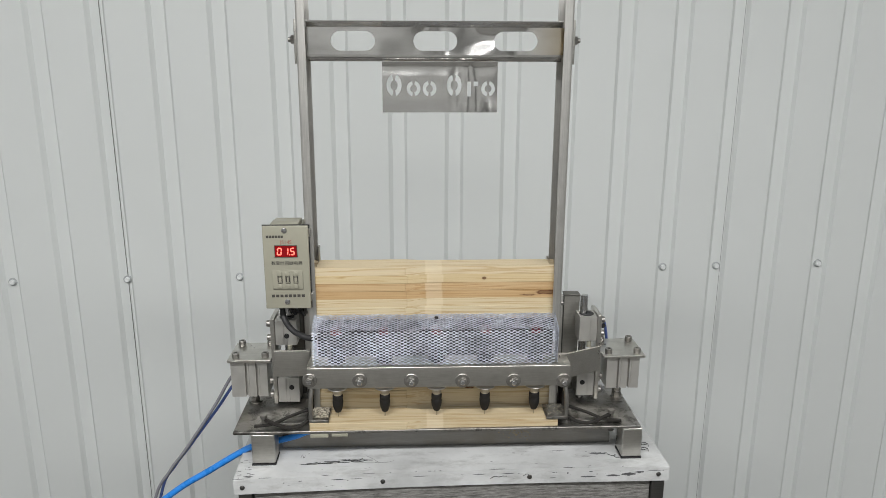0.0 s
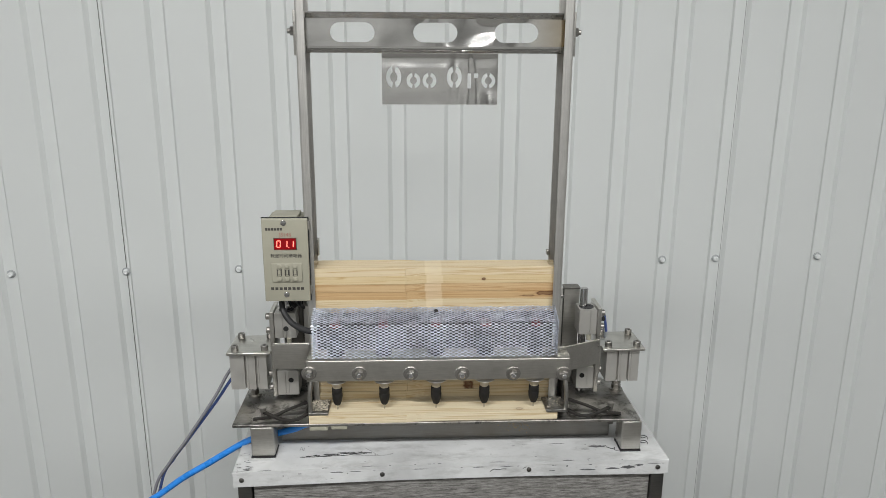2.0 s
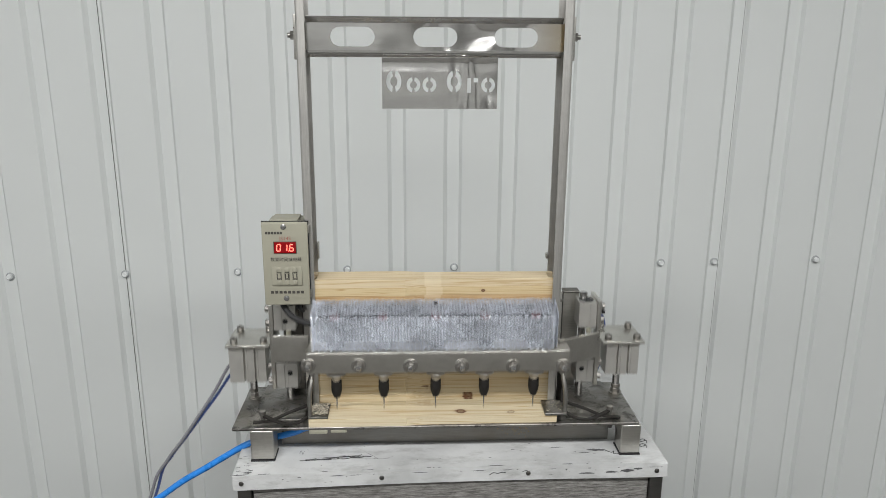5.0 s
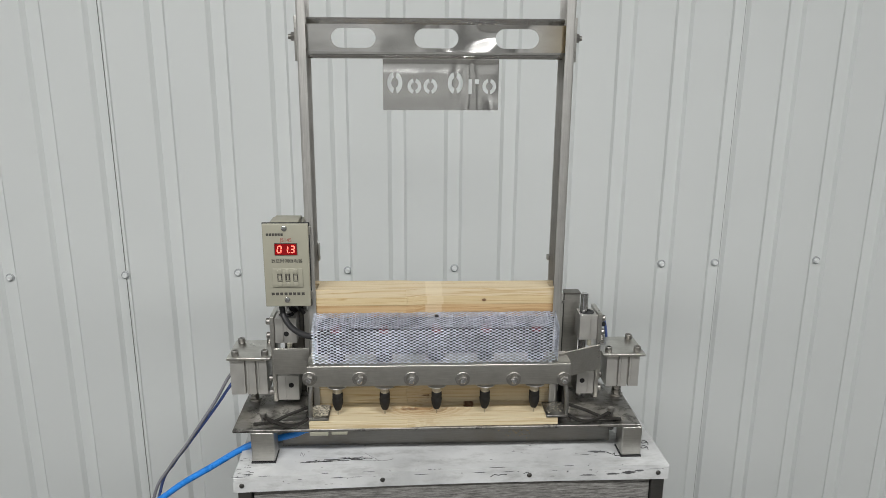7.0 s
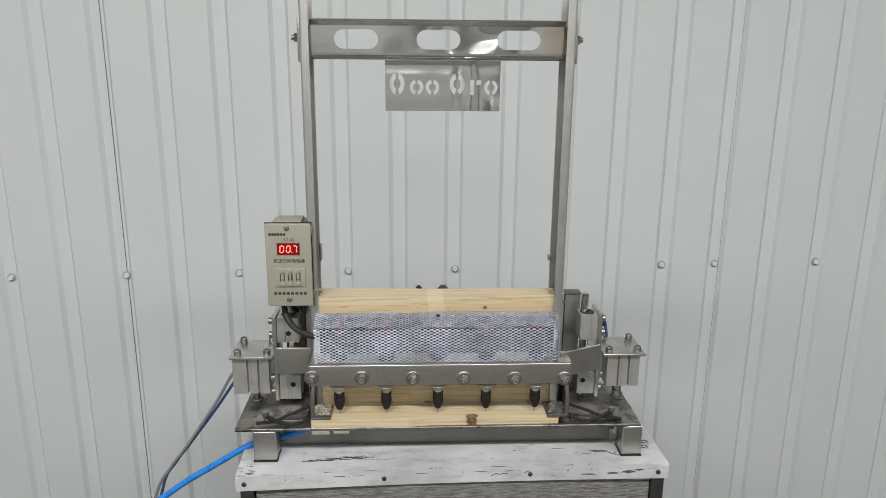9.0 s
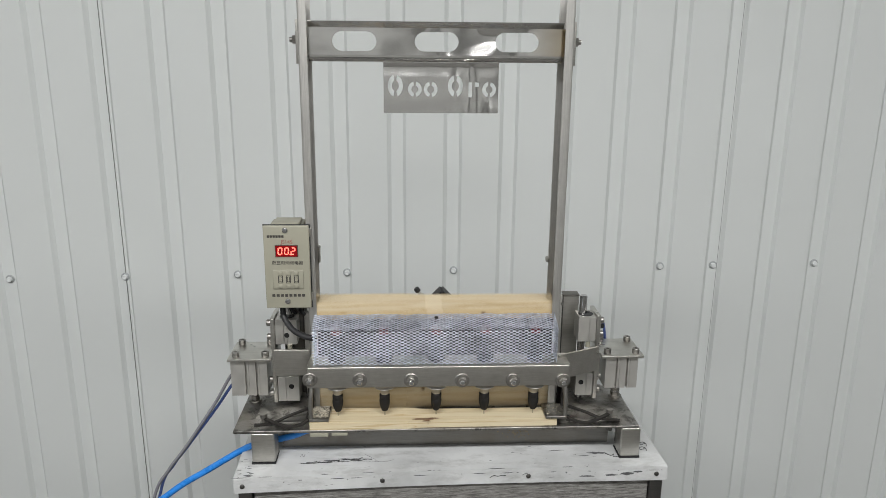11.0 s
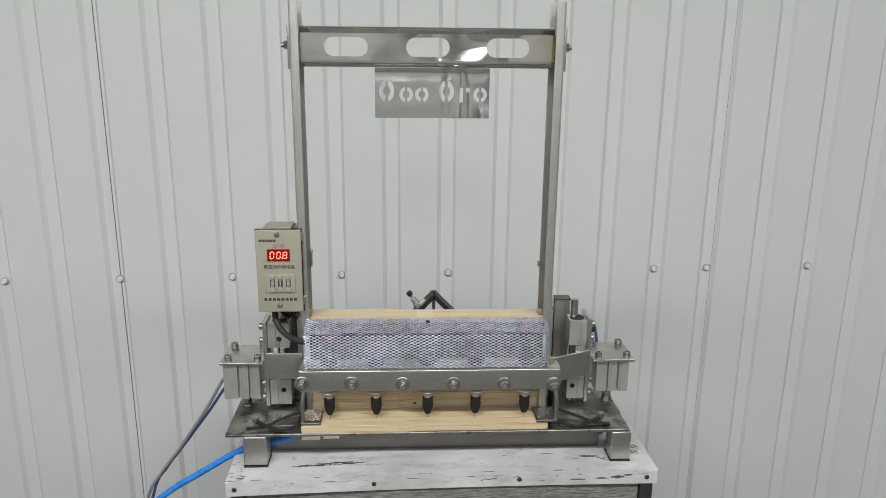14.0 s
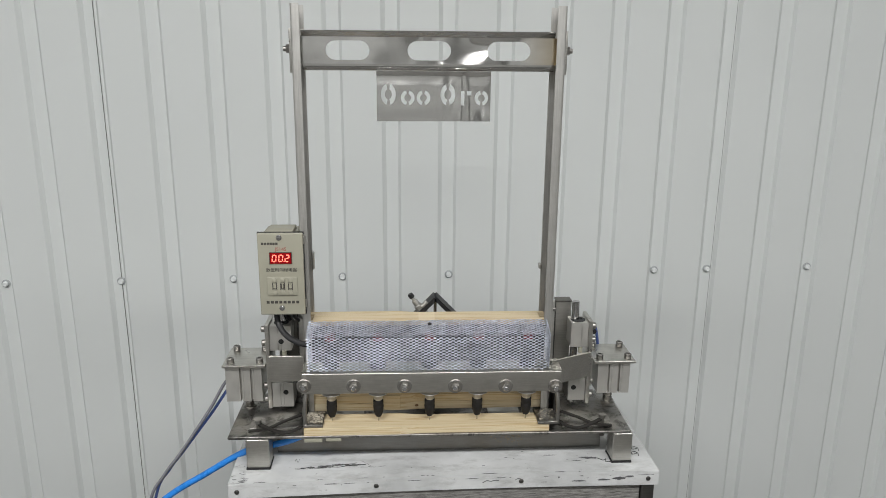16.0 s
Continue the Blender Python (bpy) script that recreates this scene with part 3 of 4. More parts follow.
def channel(x_out, x_in, y0, y1, z0, z1, t=0.002):
    """An upright U channel that opens towards x_in."""
    s = 1 if x_in > x_out else -1
    r = 0.003
    arc = [(x_out + s * r * (1 - math.cos(a)), y0 + r * (1 - math.sin(a))) for a in [math.pi / 2 * k / 5 for k in range(6)]]
    o = arc + [(x_in, y0), (x_in, y0 + t), (x_out + s * (r + t), y0 + t), (x_out + s * t, y0 + r + t), (x_out + s * t, y1 - t), (x_in, y1 - t), (x_in, y1), (x_out, y1)]
    return prism(B(), o, z0, z1)


def cap_screw(p, axis=(0, 0, 1), r=0.0042, h=0.0055):
    """A socket head screw with its recess."""
    bm = B()
    lathe(bm, p, axis, [(0, r * 0.98), (0.0006, r), (h - 0.0006, r), (h, r * 0.88), (h, r * 0.52), (h - 0.0025, r * 0.5)], 18)
    return bm


def slotted_block(x0, x1, y0, y1, z0, z1, slots):
    """An extruded aluminium body with upright grooves in its front."""
    o = [(x0, y0)]
    for sx, w, d in slots:
        o += [(sx - w / 2, y0), (sx - w / 2, y0 + d), (sx + w / 2, y0 + d), (sx + w / 2, y0)]
    o += [(x1, y0), (x1, y1), (x0, y1)]
    return prism(B(), o, z0, z1)


def build_frame():
    m = machine
    PL, PR = -0.242, 0.253
    part("base_plate", box(B(), PL, PR, 0.0, 0.115, P - 0.004, P, 0.0016), M_PLATE, m, "greasy stainless base plate")
    part("top_plate", box(B(), -0.219, -0.157, 0.016, 0.113, P + 0.0003, P + 0.003, 0.0006), M_PLATE, m)
    part("top_plate", box(B(), 0.168, 0.232, 0.010, 0.113, P + 0.0003, P + 0.0025, 0.0006), M_PLATE, m)
    for x in (-0.221, 0.2312):
        for y in (0.001, 0.085):
            w = 0.028 if x < 0 else 0.0245
            part("leg", box(B(), x, x + w, y, y + 0.028, TOP + 0.002, P - 0.0042, 0.002), M_STEEL, m, "square steel tube leg")
            part("foot_pad", box(B(), x - 0.0005, x + w + 0.0005, y - 0.0005, y + 0.0285, TOP, TOP + 0.002), M_BLACK, m, "thin black rubber foot")
    part("under_panel", box(B(), -0.190, 0.226, 0.0405, 0.0435, TOP + 0.0005, P - 0.0042), M_UNDER, m, "grease-stained steel panel, toned dark for the shade under the plate")
    rs = random.Random(21)
    bm = B()
    for _ in range(110):
        x, z, s = rs.gauss(0.107, 0.011), min(0.838, max(0.803, rs.gauss(0.820, 0.006))), rs.uniform(0.0003, 0.0011)
        bm.faces.new([bm.verts.new((x + s * math.cos(q) * rs.uniform(0.5, 1.3), 0.0402, z + s * math.sin(q))) for q in (0.3, 1.6, 3.0, 4.4, 5.5)])
    part("grease_flecks", bm, M_GREASE, m, "yellowish brown grease flecks")
    part("under_clip", box(B(), -0.150, -0.128, 0.001, 0.016, P - 0.0095, P - 0.0042, 0.0008), M_RELAY, m, "pale plastic clip")
    part("under_clip", box(B(), -0.124, -0.105, 0.001, 0.016, P - 0.0085, P - 0.0042, 0.0008), M_RELAY, m)
    # thin dark strip paints the shade behind the front bar; nothing is cut
    part("gap_shade", box(B(), -0.126, 0.135, 0.0335, 0.0412, P + 0.0001, P + 0.0009), M_HOLE_SHADE, m, "dark strip painted as shade in the gap behind the front bar")
    # magazine posts
    part("post", channel(-0.1512, -0.1412, 0.038, 0.079, P, 1.3475, 0.001), M_POST, m, "upright stainless channel")
    part("post", channel(0.1558, 0.1452, 0.038, 0.079, P, 1.3475, 0.0015), M_POST, m, "upright stainless channel")
    # dark strips added to paint the shade on the channels' inner faces
    part("inner_shade", box(B(), -0.1501, -0.1498, 0.0395, 0.0775, P, 1.3470), M_DARK, m, "dark strip painting the shade inside the channel")
    part("inner_shade", box(B(), 0.1539, 0.1542, 0.0400, 0.0770, P, 1.3470), M_DARK, m, "dark strip painting the shade inside the channel")
    for x, s in ((-0.1512, -1), (0.1558, 1)):
        part("side_strap", box(B(), min(x + s * 0.0002, x + s * 0.0032), max(x + s * 0.0002, x + s * 0.0032), 0.045, 0.072, 1.273, 1.321, 0.0005), M_STEEL, m)
        bm = lathe(B(), (x + s * 0.0032, 0.058, 1.299), (s, 0, 0), [(0, 0.0065), (0.001, 0.0065)], 16)
        lathe(bm, (x + s * 0.0042, 0.058, 1.299), (s, 0, 0), [(0, 0.005), (0.004, 0.005)], 6)
        lathe(bm, (x + s * 0.008, 0.058, 1.299), (s, 0, 0), [(0, 0.003), (0.0035, 0.0028)], 12)
        part("side_bolt", bm, M_BOLT, m)
    for s in (-1, 1):
        part("feed_rail", box(B(), s * 0.1 - 0.02, s * 0.1 + 0.02, 0.0415, 0.0765, P + 0.0002, P + 0.002), M_STEEL, m)
    # stop pins at the magazine's back, and clips on the posts
    part("guide_clip", box(B(), -0.1412, -0.1385, 0.070, 0.0785, 1.035, 1.056, 0.0008), M_STEEL, m)
    part("guide_clip", box(B(), 0.1415, 0.1452, 0.070, 0.0785, 1.034, 1.040, 0.0008), M_STEEL, m)
    # cross bar with three long slots and folded lips
    zc = 1.298
    outer = [(-0.1500, 1.2832), (0.1540, 1.2832), (0.1540, 1.3128), (-0.1500, 1.3128)]
    bm = holed(B(), outer, [pill(x, zc, 0.0495, 0.0212) for x in (-0.0900, 0.0022, 0.0930)], 0.002, pose(0, 0.052, 0))
    bar = part("cross_bar", bm, M_CROSS, m, "polished cross bar with three long slots")
    lips = (([(0.0510, 1.2832), (0.0510, 1.2808), (0.0499, 1.2792), (0.0501, 1.2786), (0.0526, 1.2758), (0.0536, 1.2758), (0.0536, 1.2832)], "bright rolled lower edge"),
            ([(0.0510, 1.3128), (0.0462, 1.3180), (0.0460, 1.3194), (0.0472, 1.3198), (0.0530, 1.3136)], "folded upper edge leaning out"))
    for lip, words in lips:
        bm = B()
        ends = [[bm.verts.new((x, y, z)) for y, z in lip] for x in (-0.1411, 0.1451)]
        n = len(lip)
        for k in range(n):
            bm.faces.new((ends[0][k], ends[0][(k + 1) % n], ends[1][(k + 1) % n], ends[1][k]))
        bm.faces.new(ends[0][::-1])
        bm.faces.new(ends[1])
        part("folded_lip", bm, M_LIP, bar, words)
    # sign plate with cut-out shapes
    def half_ring(cx, cz, ro, ri, a0, a1, sq=1.0, n=9):
        o = [(cx + ro * math.cos(a) * sq, cz + ro * math.sin(a)) for a in [a0 + (a1 - a0) * k / n for k in range(n + 1)]]
        i = [(cx + ri * math.cos(a) * sq, cz + ri * math.sin(a)) for a in [a1 + (a0 - a1) * k / n for k in range(n + 1)]]
        return o + i
    holes = []
    zb = 1.2375
    def slab(x0, x1, z0, z1):
        return [(x0, z0), (x1, z0), (x1, z1), (x0, z1)]
    for cx in (-0.0225, -0.0045, 0.0620):
        for a0 in (-1.35, math.pi - 1.35):
            holes.append(half_ring(cx, zb + 0.0085, 0.0085, 0.0042, a0, a0 + 2.7, 0.92))
    for cx in (-0.0445, 0.0235):
        for sgn in (-1, 1):
            ring = half_ring(0, 0, 0.0085, 0.0040, -1.3, 1.3)
            holes.append([(cx + sgn * x, zb + 0.01225 + z * 1.44) for x, z in ring])
    holes += [slab(0.0385, 0.0425, zb, zb + 0.0165), slab(0.0455, 0.0505, zb + 0.0115, zb + 0.0165)]
    bm = holed(B(), slab(-0.0578, 0.0725, 1.2195, 1.2755), holes, 0.0012, pose(0, 0.0465, 0))
    box(bm, -0.0578, 0.0725, 0.0459, 0.0505, 1.2752, 1.2763)
    part("sign_plate", bm, M_SHINY, m, "thin polished sheet with cut-out shapes")
    # guide shafts, cylinder rods, uprights beside the posts
    for x, y, zt in ((-0.182, 0.078, 0.99), (0.193, 0.077, 0.9885)):
        part("guide_shaft", rod(B(), (x, y, P), (x, y, zt), 0.0048, 20, 0.0008), M_SHAFT, m, "polished vertical guide shaft")
    for x, y in ((-0.2305, 0.084), (0.244, 0.083)):
        part("piston_rod", rod(B(), (x, y, P), (x, y, 0.90), 0.0048, 18), M_SHAFT, m, "bright piston rod")
        bm = lathe(B(), (x, y, P), (0, 0, 1), [(0, 0.0085), (0.0015, 0.0085)], 18)
        lathe(bm, (x, y, P + 0.0015), (0, 0, 1), [(0, 0.0060), (0.0055, 0.0060), (0.006, 0.0052)], 6)
        lathe(bm, (x, y, P + 0.0085), (0, 0, 1), [(0, 0.0058), (0.0045, 0.0058), (0.005, 0.005)], 6)
        part("rod_nut", bm, M_BOLT, m)
    for x0, x1, s in ((-0.1915, -0.1545, -1), (0.1595, 0.1925, 1)):
        a, e = (x0, x0 + 0.0115) if s > 0 else (x1 - 0.0115, x1)
        o = [(a, 0.0945), (e, 0.0945), (e, 0.0975), (a + 0.003, 0.0975), (a + 0.003, 0.112), (a, 0.112)] if s > 0 else \
            [(e, 0.0945), (e, 0.112), (e - 0.003, 0.112), (e - 0.003, 0.0975), (a, 0.0975), (a, 0.0945)]
        # dark steel here darkens the gap between bearing block and post
        part("upright_angle", prism(B(), o, P + 0.003, 0.9830), M_DARK, m, "dark steel angle upright")
        a, e = (x0 + 0.0122, x1) if s > 0 else (x0, x1 - 0.0122)
        part("upright_plate", box(B(), a, e, 0.0985, 0.1010, P + 0.003, 0.9800, 0.0008), M_STEEL if s > 0 else M_UNDER, m, "flat steel upright plate")
        part("upright_cap", box(B(), a, e, 0.0960, 0.1120, 0.9801, 0.9825, 0.0006), M_UNDER, m)
        xm = x0 + 0.0055 if s > 0 else x1 - 0.006
        part("upright_bar", box(B(), xm - 0.0030, xm + 0.0030, 0.0865, 0.0943, P + 0.003, 0.9850, 0.0006), M_POST, m, "narrow bright steel bar")
        part("bar_clamp", box(B(), xm - 0.0042, xm + 0.0042, 0.0845, 0.0862, 0.9720, 0.9760, 0.0004), M_BOLT, m)
    # hold-down pads with bent rods
    part("hold_down_pad", box(B(), -0.1505, -0.127, 0.001, 0.037, P + 0.0103, P + 0.0133, 0.0006), M_PLATE, m, "steel hold-down pad")
    part("hold_down_pad", box(B(), 0.136, 0.1625, 0.001, 0.037, P + 0.0103, P + 0.0133, 0.0006), M_PLATE, m, "steel hold-down pad")
    for x, s in ((-0.1485, -1), (0.1605, 1)):
        bm = hose(B(), [(x, 0.0055, P + 0.0125), (x, 0.005, P + 0.030), (x - s * 0.001, 0.0065, P + 0.044), (x - s * 0.003, 0.012, P + 0.058), (x - s * 0.004, 0.022, P + 0.072)], 0.0027)
        part("hold_down_arm", bm, M_BOLT, m, "bent bright steel arm")
        # stub in near-black strap colour, painting in the shade between block and post
        part("arm_stub", box(B(), x + s * 0.003 - 0.003, x + s * 0.003 + 0.003, 0.03, 0.06, P + 0.0003, P + 0.045, 0.001), M_STRAP, m)
    # leaf straps with their screws
    for s, bx in ((-1, -0.2075), (1, 0.2195)):
        ex = -0.152 if s < 0 else 0.1635
        part("leaf_strap", strip(B(), [(bx, 0.017, P + 0.0085), (bx - s * 0.014, 0.010, P + 0.0055), (bx - s * 0.030, 0.004, P + 0.0032), (bx - s * 0.044, 0.006, P + 0.0040), (ex, 0.012, P + 0.0085)], 0.0045, 0.0024), M_STRAP, m, "dark spring steel strap")
        part("leaf_strap", strip(B(), [(bx + s * 0.010, 0.006, P + 0.0042), (bx - s * 0.012, 0.012, P + 0.0045), (bx - s * 0.03, 0.024, P + 0.0075), (ex - s * 0.002, 0.036, P + 0.013)], 0.004, 0.0022), M_STRAP, m, "dark spring steel strap")
        bm = rod(B(), (bx, 0.017, P + 0.001), (bx, 0.017, P + 0.012), 0.0028, 12, 0.0005)
        lathe(bm, (bx, 0.017, P + 0.0098), (0, 0, 1), [(0, 0.0042), (0.004, 0.0042), (0.0045, 0.0034)], 14)
        part("strap_screw", bm, M_BOLT, m)
    part("plate_screw", lathe(B(), (0.2165, 0.004, P - 0.0042), (0, 0, -1), [(0, 0.004), (0.003, 0.0036)], 12), M_DARK, m)
    # push cylinder, its bracket and fitting behind the magazine
    part("rear_support", box(B(), -0.02, 0.05, 0.145, 0.162, TOP, 0.929, 0.001), M_DARK, m)
    bm = B()
    for sgn in (-1, 1):
        a, e = Vector((0.0145, 0.14, 0.9755)), Vector((0.0145 + sgn * 0.047, 0.14, 0.927))
        d = (e - a).normalized()
        nrm = Vector((0, 1, 0)).cross(d) * (0.0028 if sgn > 0 else -0.0028)
        vs = [bm.verts.new(p + q + Vector((0, yy, 0))) for yy in (-0.012, 0.012) for p, q in ((a, nrm), (a, -nrm), (e, -nrm), (e, nrm))]
        for f in ((0, 1, 2, 3), (4, 7, 6, 5), (0, 4, 5, 1), (1, 5, 6, 2), (2, 6, 7, 3), (3, 7, 4, 0)):
            bm.faces.new([vs[i] for i in f])
    part("angle_bracket", bm, M_MOTOR, m, "black folded angle bracket")
    part("bracket_stud", rod(B(), (0.0145, 0.146, 0.929), (0.0145, 0.146, 0.971), 0.0022, 12), M_BOLT, m)
    bm = rod(B(), (0.014, 0.138, 0.932), (-0.010, 0.138, 0.964), 0.0058, 14, 0.001)
    rod(bm, (-0.009, 0.138, 0.963), (-0.0145, 0.138, 0.9705), 0.0042, 14, 0.0008)
    rod(bm, (-0.0145, 0.138, 0.9705), (-0.0185, 0.138, 0.976), 0.0022, 10)
    rod(bm, (-0.004, 0.132, 0.963), (0.003, 0.132, 0.970), 0.0032, 10, 0.0006)
    part("air_fitting", bm, M_ALU, m, "grey pneumatic flow fitting")
    part("fitting_knob", rod(B(), (-0.0165, 0.138, 0.974), (-0.0205, 0.138, 0.9795), 0.0038, 12, 0.0008), M_BLACK, m)


build_frame()

# ---- the pusher that feeds a bar forward ----
PUSH_Y = 0.0795
# matt brown-black plate that fills the gap below the stack
bm = box(B(), -0.148, 0.158, PUSH_Y, PUSH_Y + 0.045, P + 0.0006, P + 0.0085, 0.0006)
pusher = part("pusher_plate", bm, M_PUSH, machine, "sliding dark brown pusher plate", at=(0, PUSH_Y, P))
for x in (-0.115, -0.098, 0.100, 0.118):
    part("pusher_lug", box(B(), x, x + 0.009, PUSH_Y - 0.0075, PUSH_Y - 0.0002, P + 0.0008, P + 0.008, 0.0006), M_BRASS, pusher)

# ---- the head that rides up and down ----
HX0, HX1 = -0.1505, 0.1625
bm = box(B(), HX0, HX1, 0.0, 0.003, 0.900, 0.9265, 0.0014)
box(bm, HX0, HX1, 0.0032, 0.037, 0.9235, 0.9265)
head = part("drill_head", bm, M_STEEL, machine, "sliding stainless angle bar with five drills", at=(0, 0, 0.90))
HZ = 0.909


for i, x in enumerate((-0.1475, -0.0885, -0.0278, 0.0332, 0.0942, 0.1545)):
    z = HZ + 0.0022 - 0.0009 * i
    w = part("washer", lathe(B(), (x, -0.0001, z), (0, -1, 0), [(0, 0.0088), (0.0010, 0.0088), (0.0014, 0.0082)], 24), M_BOLT, head)
    part("nut", lathe(B(), (x, -0.0014, z), (0.08 * math.sin(i * 2), -1, 0.0), [(0, 0.0052), (0.0004, 0.0056), (0.0044, 0.0056), (0.0052, 0.0048)], 6), M_BOLT, head)
    part("stud", rod(B(), (x, -0.006, z), (x + 0.0004 * math.sin(i), -0.0088 - 0.0006 * (i % 3), z), 0.0030, 14, 0.0007), M_SHAFT, head, "bright stud end")

DRILLS = (-0.117, -0.060, 0.003, 0.062, 0.1228)
DY = 0.018
for x in DRILLS:
    part("spindle_flange", lathe(B(), (x, DY, 0.8995), (0, 0, -1), [(0, 0.0060), (0.0040, 0.0062), (0.0052, 0.0122), (0.0058, 0.0125), (0.0064, 0.0122), (0.0078, 0.0062), (0.0080, 0.0056)], 24), M_FLANGE, head, "pale spindle flange")
    part("spindle_collar", lathe(B(), (x, DY, 0.8914), (0, 0, -1), [(0, 0.0056), (0.0060, 0.0056), (0.0073, 0.0050)], 18), M_BRASS, head, "dusty brass spindle collar")
    part("drill_chuck", lathe(B(), (x, DY, 0.8840), (0, 0, -1), [(0, 0.0058), (0.001, 0.0063), (0.006, 0.0063), (0.007, 0.0060), (0.0085, 0.0066), (0.015, 0.0061), (0.0205, 0.0044), (0.0225, 0.0034)], 22), M_CHUCK, head, "black keyless drill chuck")
    part("drill_bit", rod(B(), (x, DY, 0.864), (x, DY, 0.8455), 0.0009, 8), M_SHAFT, head, "thin steel drill bit")
    part("motor", lathe(B(), (x, DY + 0.002, 0.9268), (0, 0, 1), [(0, 0.010), (0.030, 0.010), (0.0305, 0.008), (0.0345, 0.008)], 18), M_MOTOR, head)
    part("motor_collar", lathe(B(), (x, DY + 0.002, 0.9614), (0, 0, 1), [(0, 0.0062), (0.007, 0.0062), (0.008, 0.004)], 18), M_RED, head, "red motor collar")


def mesh_cover(x0, x1, y0, y1, z0, z1):
    """A guard of expanded metal: two ends, a front and a top, in slanted flat strands."""
    bm = B()
    px, pz, w, th = 0.0072, 0.0037, 0.00040, 0.0004
    r, rise = 0.003, 0.0105
    tilt = math.atan2(rise, y1 - y0)
    turn = math.pi / 2 - tilt
    h = z1 - rise - z0 - r * math.sin(turn)

    def wrap(s):
        """From the bottom of the front, over a rounded edge, to the back of the top."""
        if s < h:
            return y0, z0 + s, (-1.0, 0.0)
        if s < h + r * turn:
            a = (s - h) / r
            return y0 + r - r * math.cos(a), z0 + h + r * math.sin(a), (-math.cos(a), math.sin(a))
        t = s - h - r * turn
        return y0 + r - r * math.cos(turn) + t * math.cos(tilt), z0 + h + r * math.sin(turn) + t * math.sin(tilt), (-math.sin(tilt), math.cos(tilt))

    total = h + r * turn + (y1 - y0 - r + r * math.cos(turn)) / math.cos(tilt)
    rows = int(total / (pz / 2))
    cols = int((x1 - x0) / px)

    def flat(a, n):
        """A thin piece of sheet from its four outer corners."""
        va, vb = [bm.verts.new(v) for v in a], [bm.verts.new(v - n * 0.0006) for v in a]
        bm.faces.new(va)
        bm.faces.new(vb[::-1])
        for k in range(4):
            bm.faces.new((va[k], vb[k], vb[(k + 1) % 4], va[(k + 1) % 4]))

    def strand(p, q, n):
        side = (q - p).cross(n).normalized() * w * 0.5
        if n.z > 0.7:
            side = side if side.y > 0 else -side
        elif side.z > 0:
            side = -side
        # each strand is tilted so that its lower edge stands out
        out = n * th
        flat([p - side - out * 0.3, p + side + out * 0.9, q + side + out * 0.9, q - side - out * 0.3], n)

    def bond(p, n):
        """The flat knot between two cells, leaning like the strands."""
        along = Vector((0, 1, 0)) if abs(n.x) > 0.5 else Vector((1, 0, 0))
        down = along.cross(n)
        if n.z > 0.7:
            down = down if down.y > 0 else -down
        elif down.z > 0:
            down = -down
        t = n * th * (1.2 + 0.09 * math.sin(p.x * 83 + p.z * 40) + 0.08 * math.sin(p.x * 31 - p.z * 130 + 1.0))
        l, d = along * 0.00190 * rnd.uniform(0.85, 1.12), down * 0.00074
        flat([p - l * 0.7 - d, p - l + d * 0.6 + t, p + l + d * 0.6 + t, p + l * 0.7 - d], n)

    rnd = random.Random(4)

    def node(i, j):
        s = min(j * pz / 2, total)
        y, z, n = wrap(s)
        x = x0 + (i + (0.5 if j % 2 else 0.0)) * px
        wob = 0.0003 * math.sin(x * 150 + s * 60) + 0.0003 * math.sin(x * 61) + 0.0004 * math.sin(x * 233 - s * 190)
        nv = Vector((0, n[0], n[1]))
        return Vector((min(x, x1), y, z)) + nv * wob, nv

    for j in range(rows):
        for i in range(cols):
            p, n = node(i, j)
            bond(p + n * 0.0003, n)
            for di in ((0, 1) if j % 2 else (-1, 0)):
                ii = i + di
                if 0 <= ii <= cols:
                    q, n2 = node(ii, j + 1)
                    strand(p, q, (n + n2).normalized())
    # the ends
    for xe, nx in ((x0, -1.0), (x1, 1.0)):
        er, ec = int((z1 - z0) / (pz / 2)), int((y1 - y0) / px)
        for j in range(er):
            for i in range(ec + 1):
                def en(i_, j_):
                    dy = min((i_ + (0.5 if j_ % 2 else 0)) * px, y1 - y0 - 0.001)
                    return Vector((xe, y0 + 0.001 + dy, z0 + j_ * pz / 2 * (1 - (rise - dy * math.tan(tilt)) / (z1 - z0))))
                for di in ((0, 1) if j % 2 else (-1, 0)):
                    if 0 <= i + di <= ec:
                        strand(en(i, j), en(i + di, j + 1), Vector((nx, 0, 0)))
    return bm


# sheet added to darken the guard's inside and hide the pale stack
part("guard_dark_sheet", box(B(), -0.1405, 0.146, 0.0335, 0.0345, 0.9268, 0.974), M_MOTOR, head, "dark sheet added behind the motors to shade the guard's inside")
part("mesh_guard", mesh_cover(-0.1425, 0.1480, 0.0075, 0.0365, 0.9268, 0.9805), M_MESH, head, "bright expanded metal guard over the motors")

part("guard_plug", lathe(B(), (0.003, 0.027, 0.9775), (0, 0, 1), [(0, 0.0024), (0.0014, 0.0024), (0.0020, 0.0017)], 14), M_BLACK, head, "small black plug on the guard")

# brackets from the bar to the bearing blocks
part("side_bracket", box(B(), -0.1945, -0.1512, 0.0355, 0.0385, 0.9005, 0.9345, 0.0008), M_STEEL, head, "plain steel side bracket")
bm = B()
a, e = Vector((0.1535, 0.021, 0)), Vector((0.2095, 0.048, 0))
t_ = Vector((-(e - a).y, (e - a).x, 0)).normalized() * 0.003
for p0, p1 in ((a, e),):
    prism(bm, [(a.x, a.y), (e.x, e.y), (e.x + t_.x, e.y + t_.y), (a.x + t_.x, a.y + t_.y)], 0.8975, 0.9295)
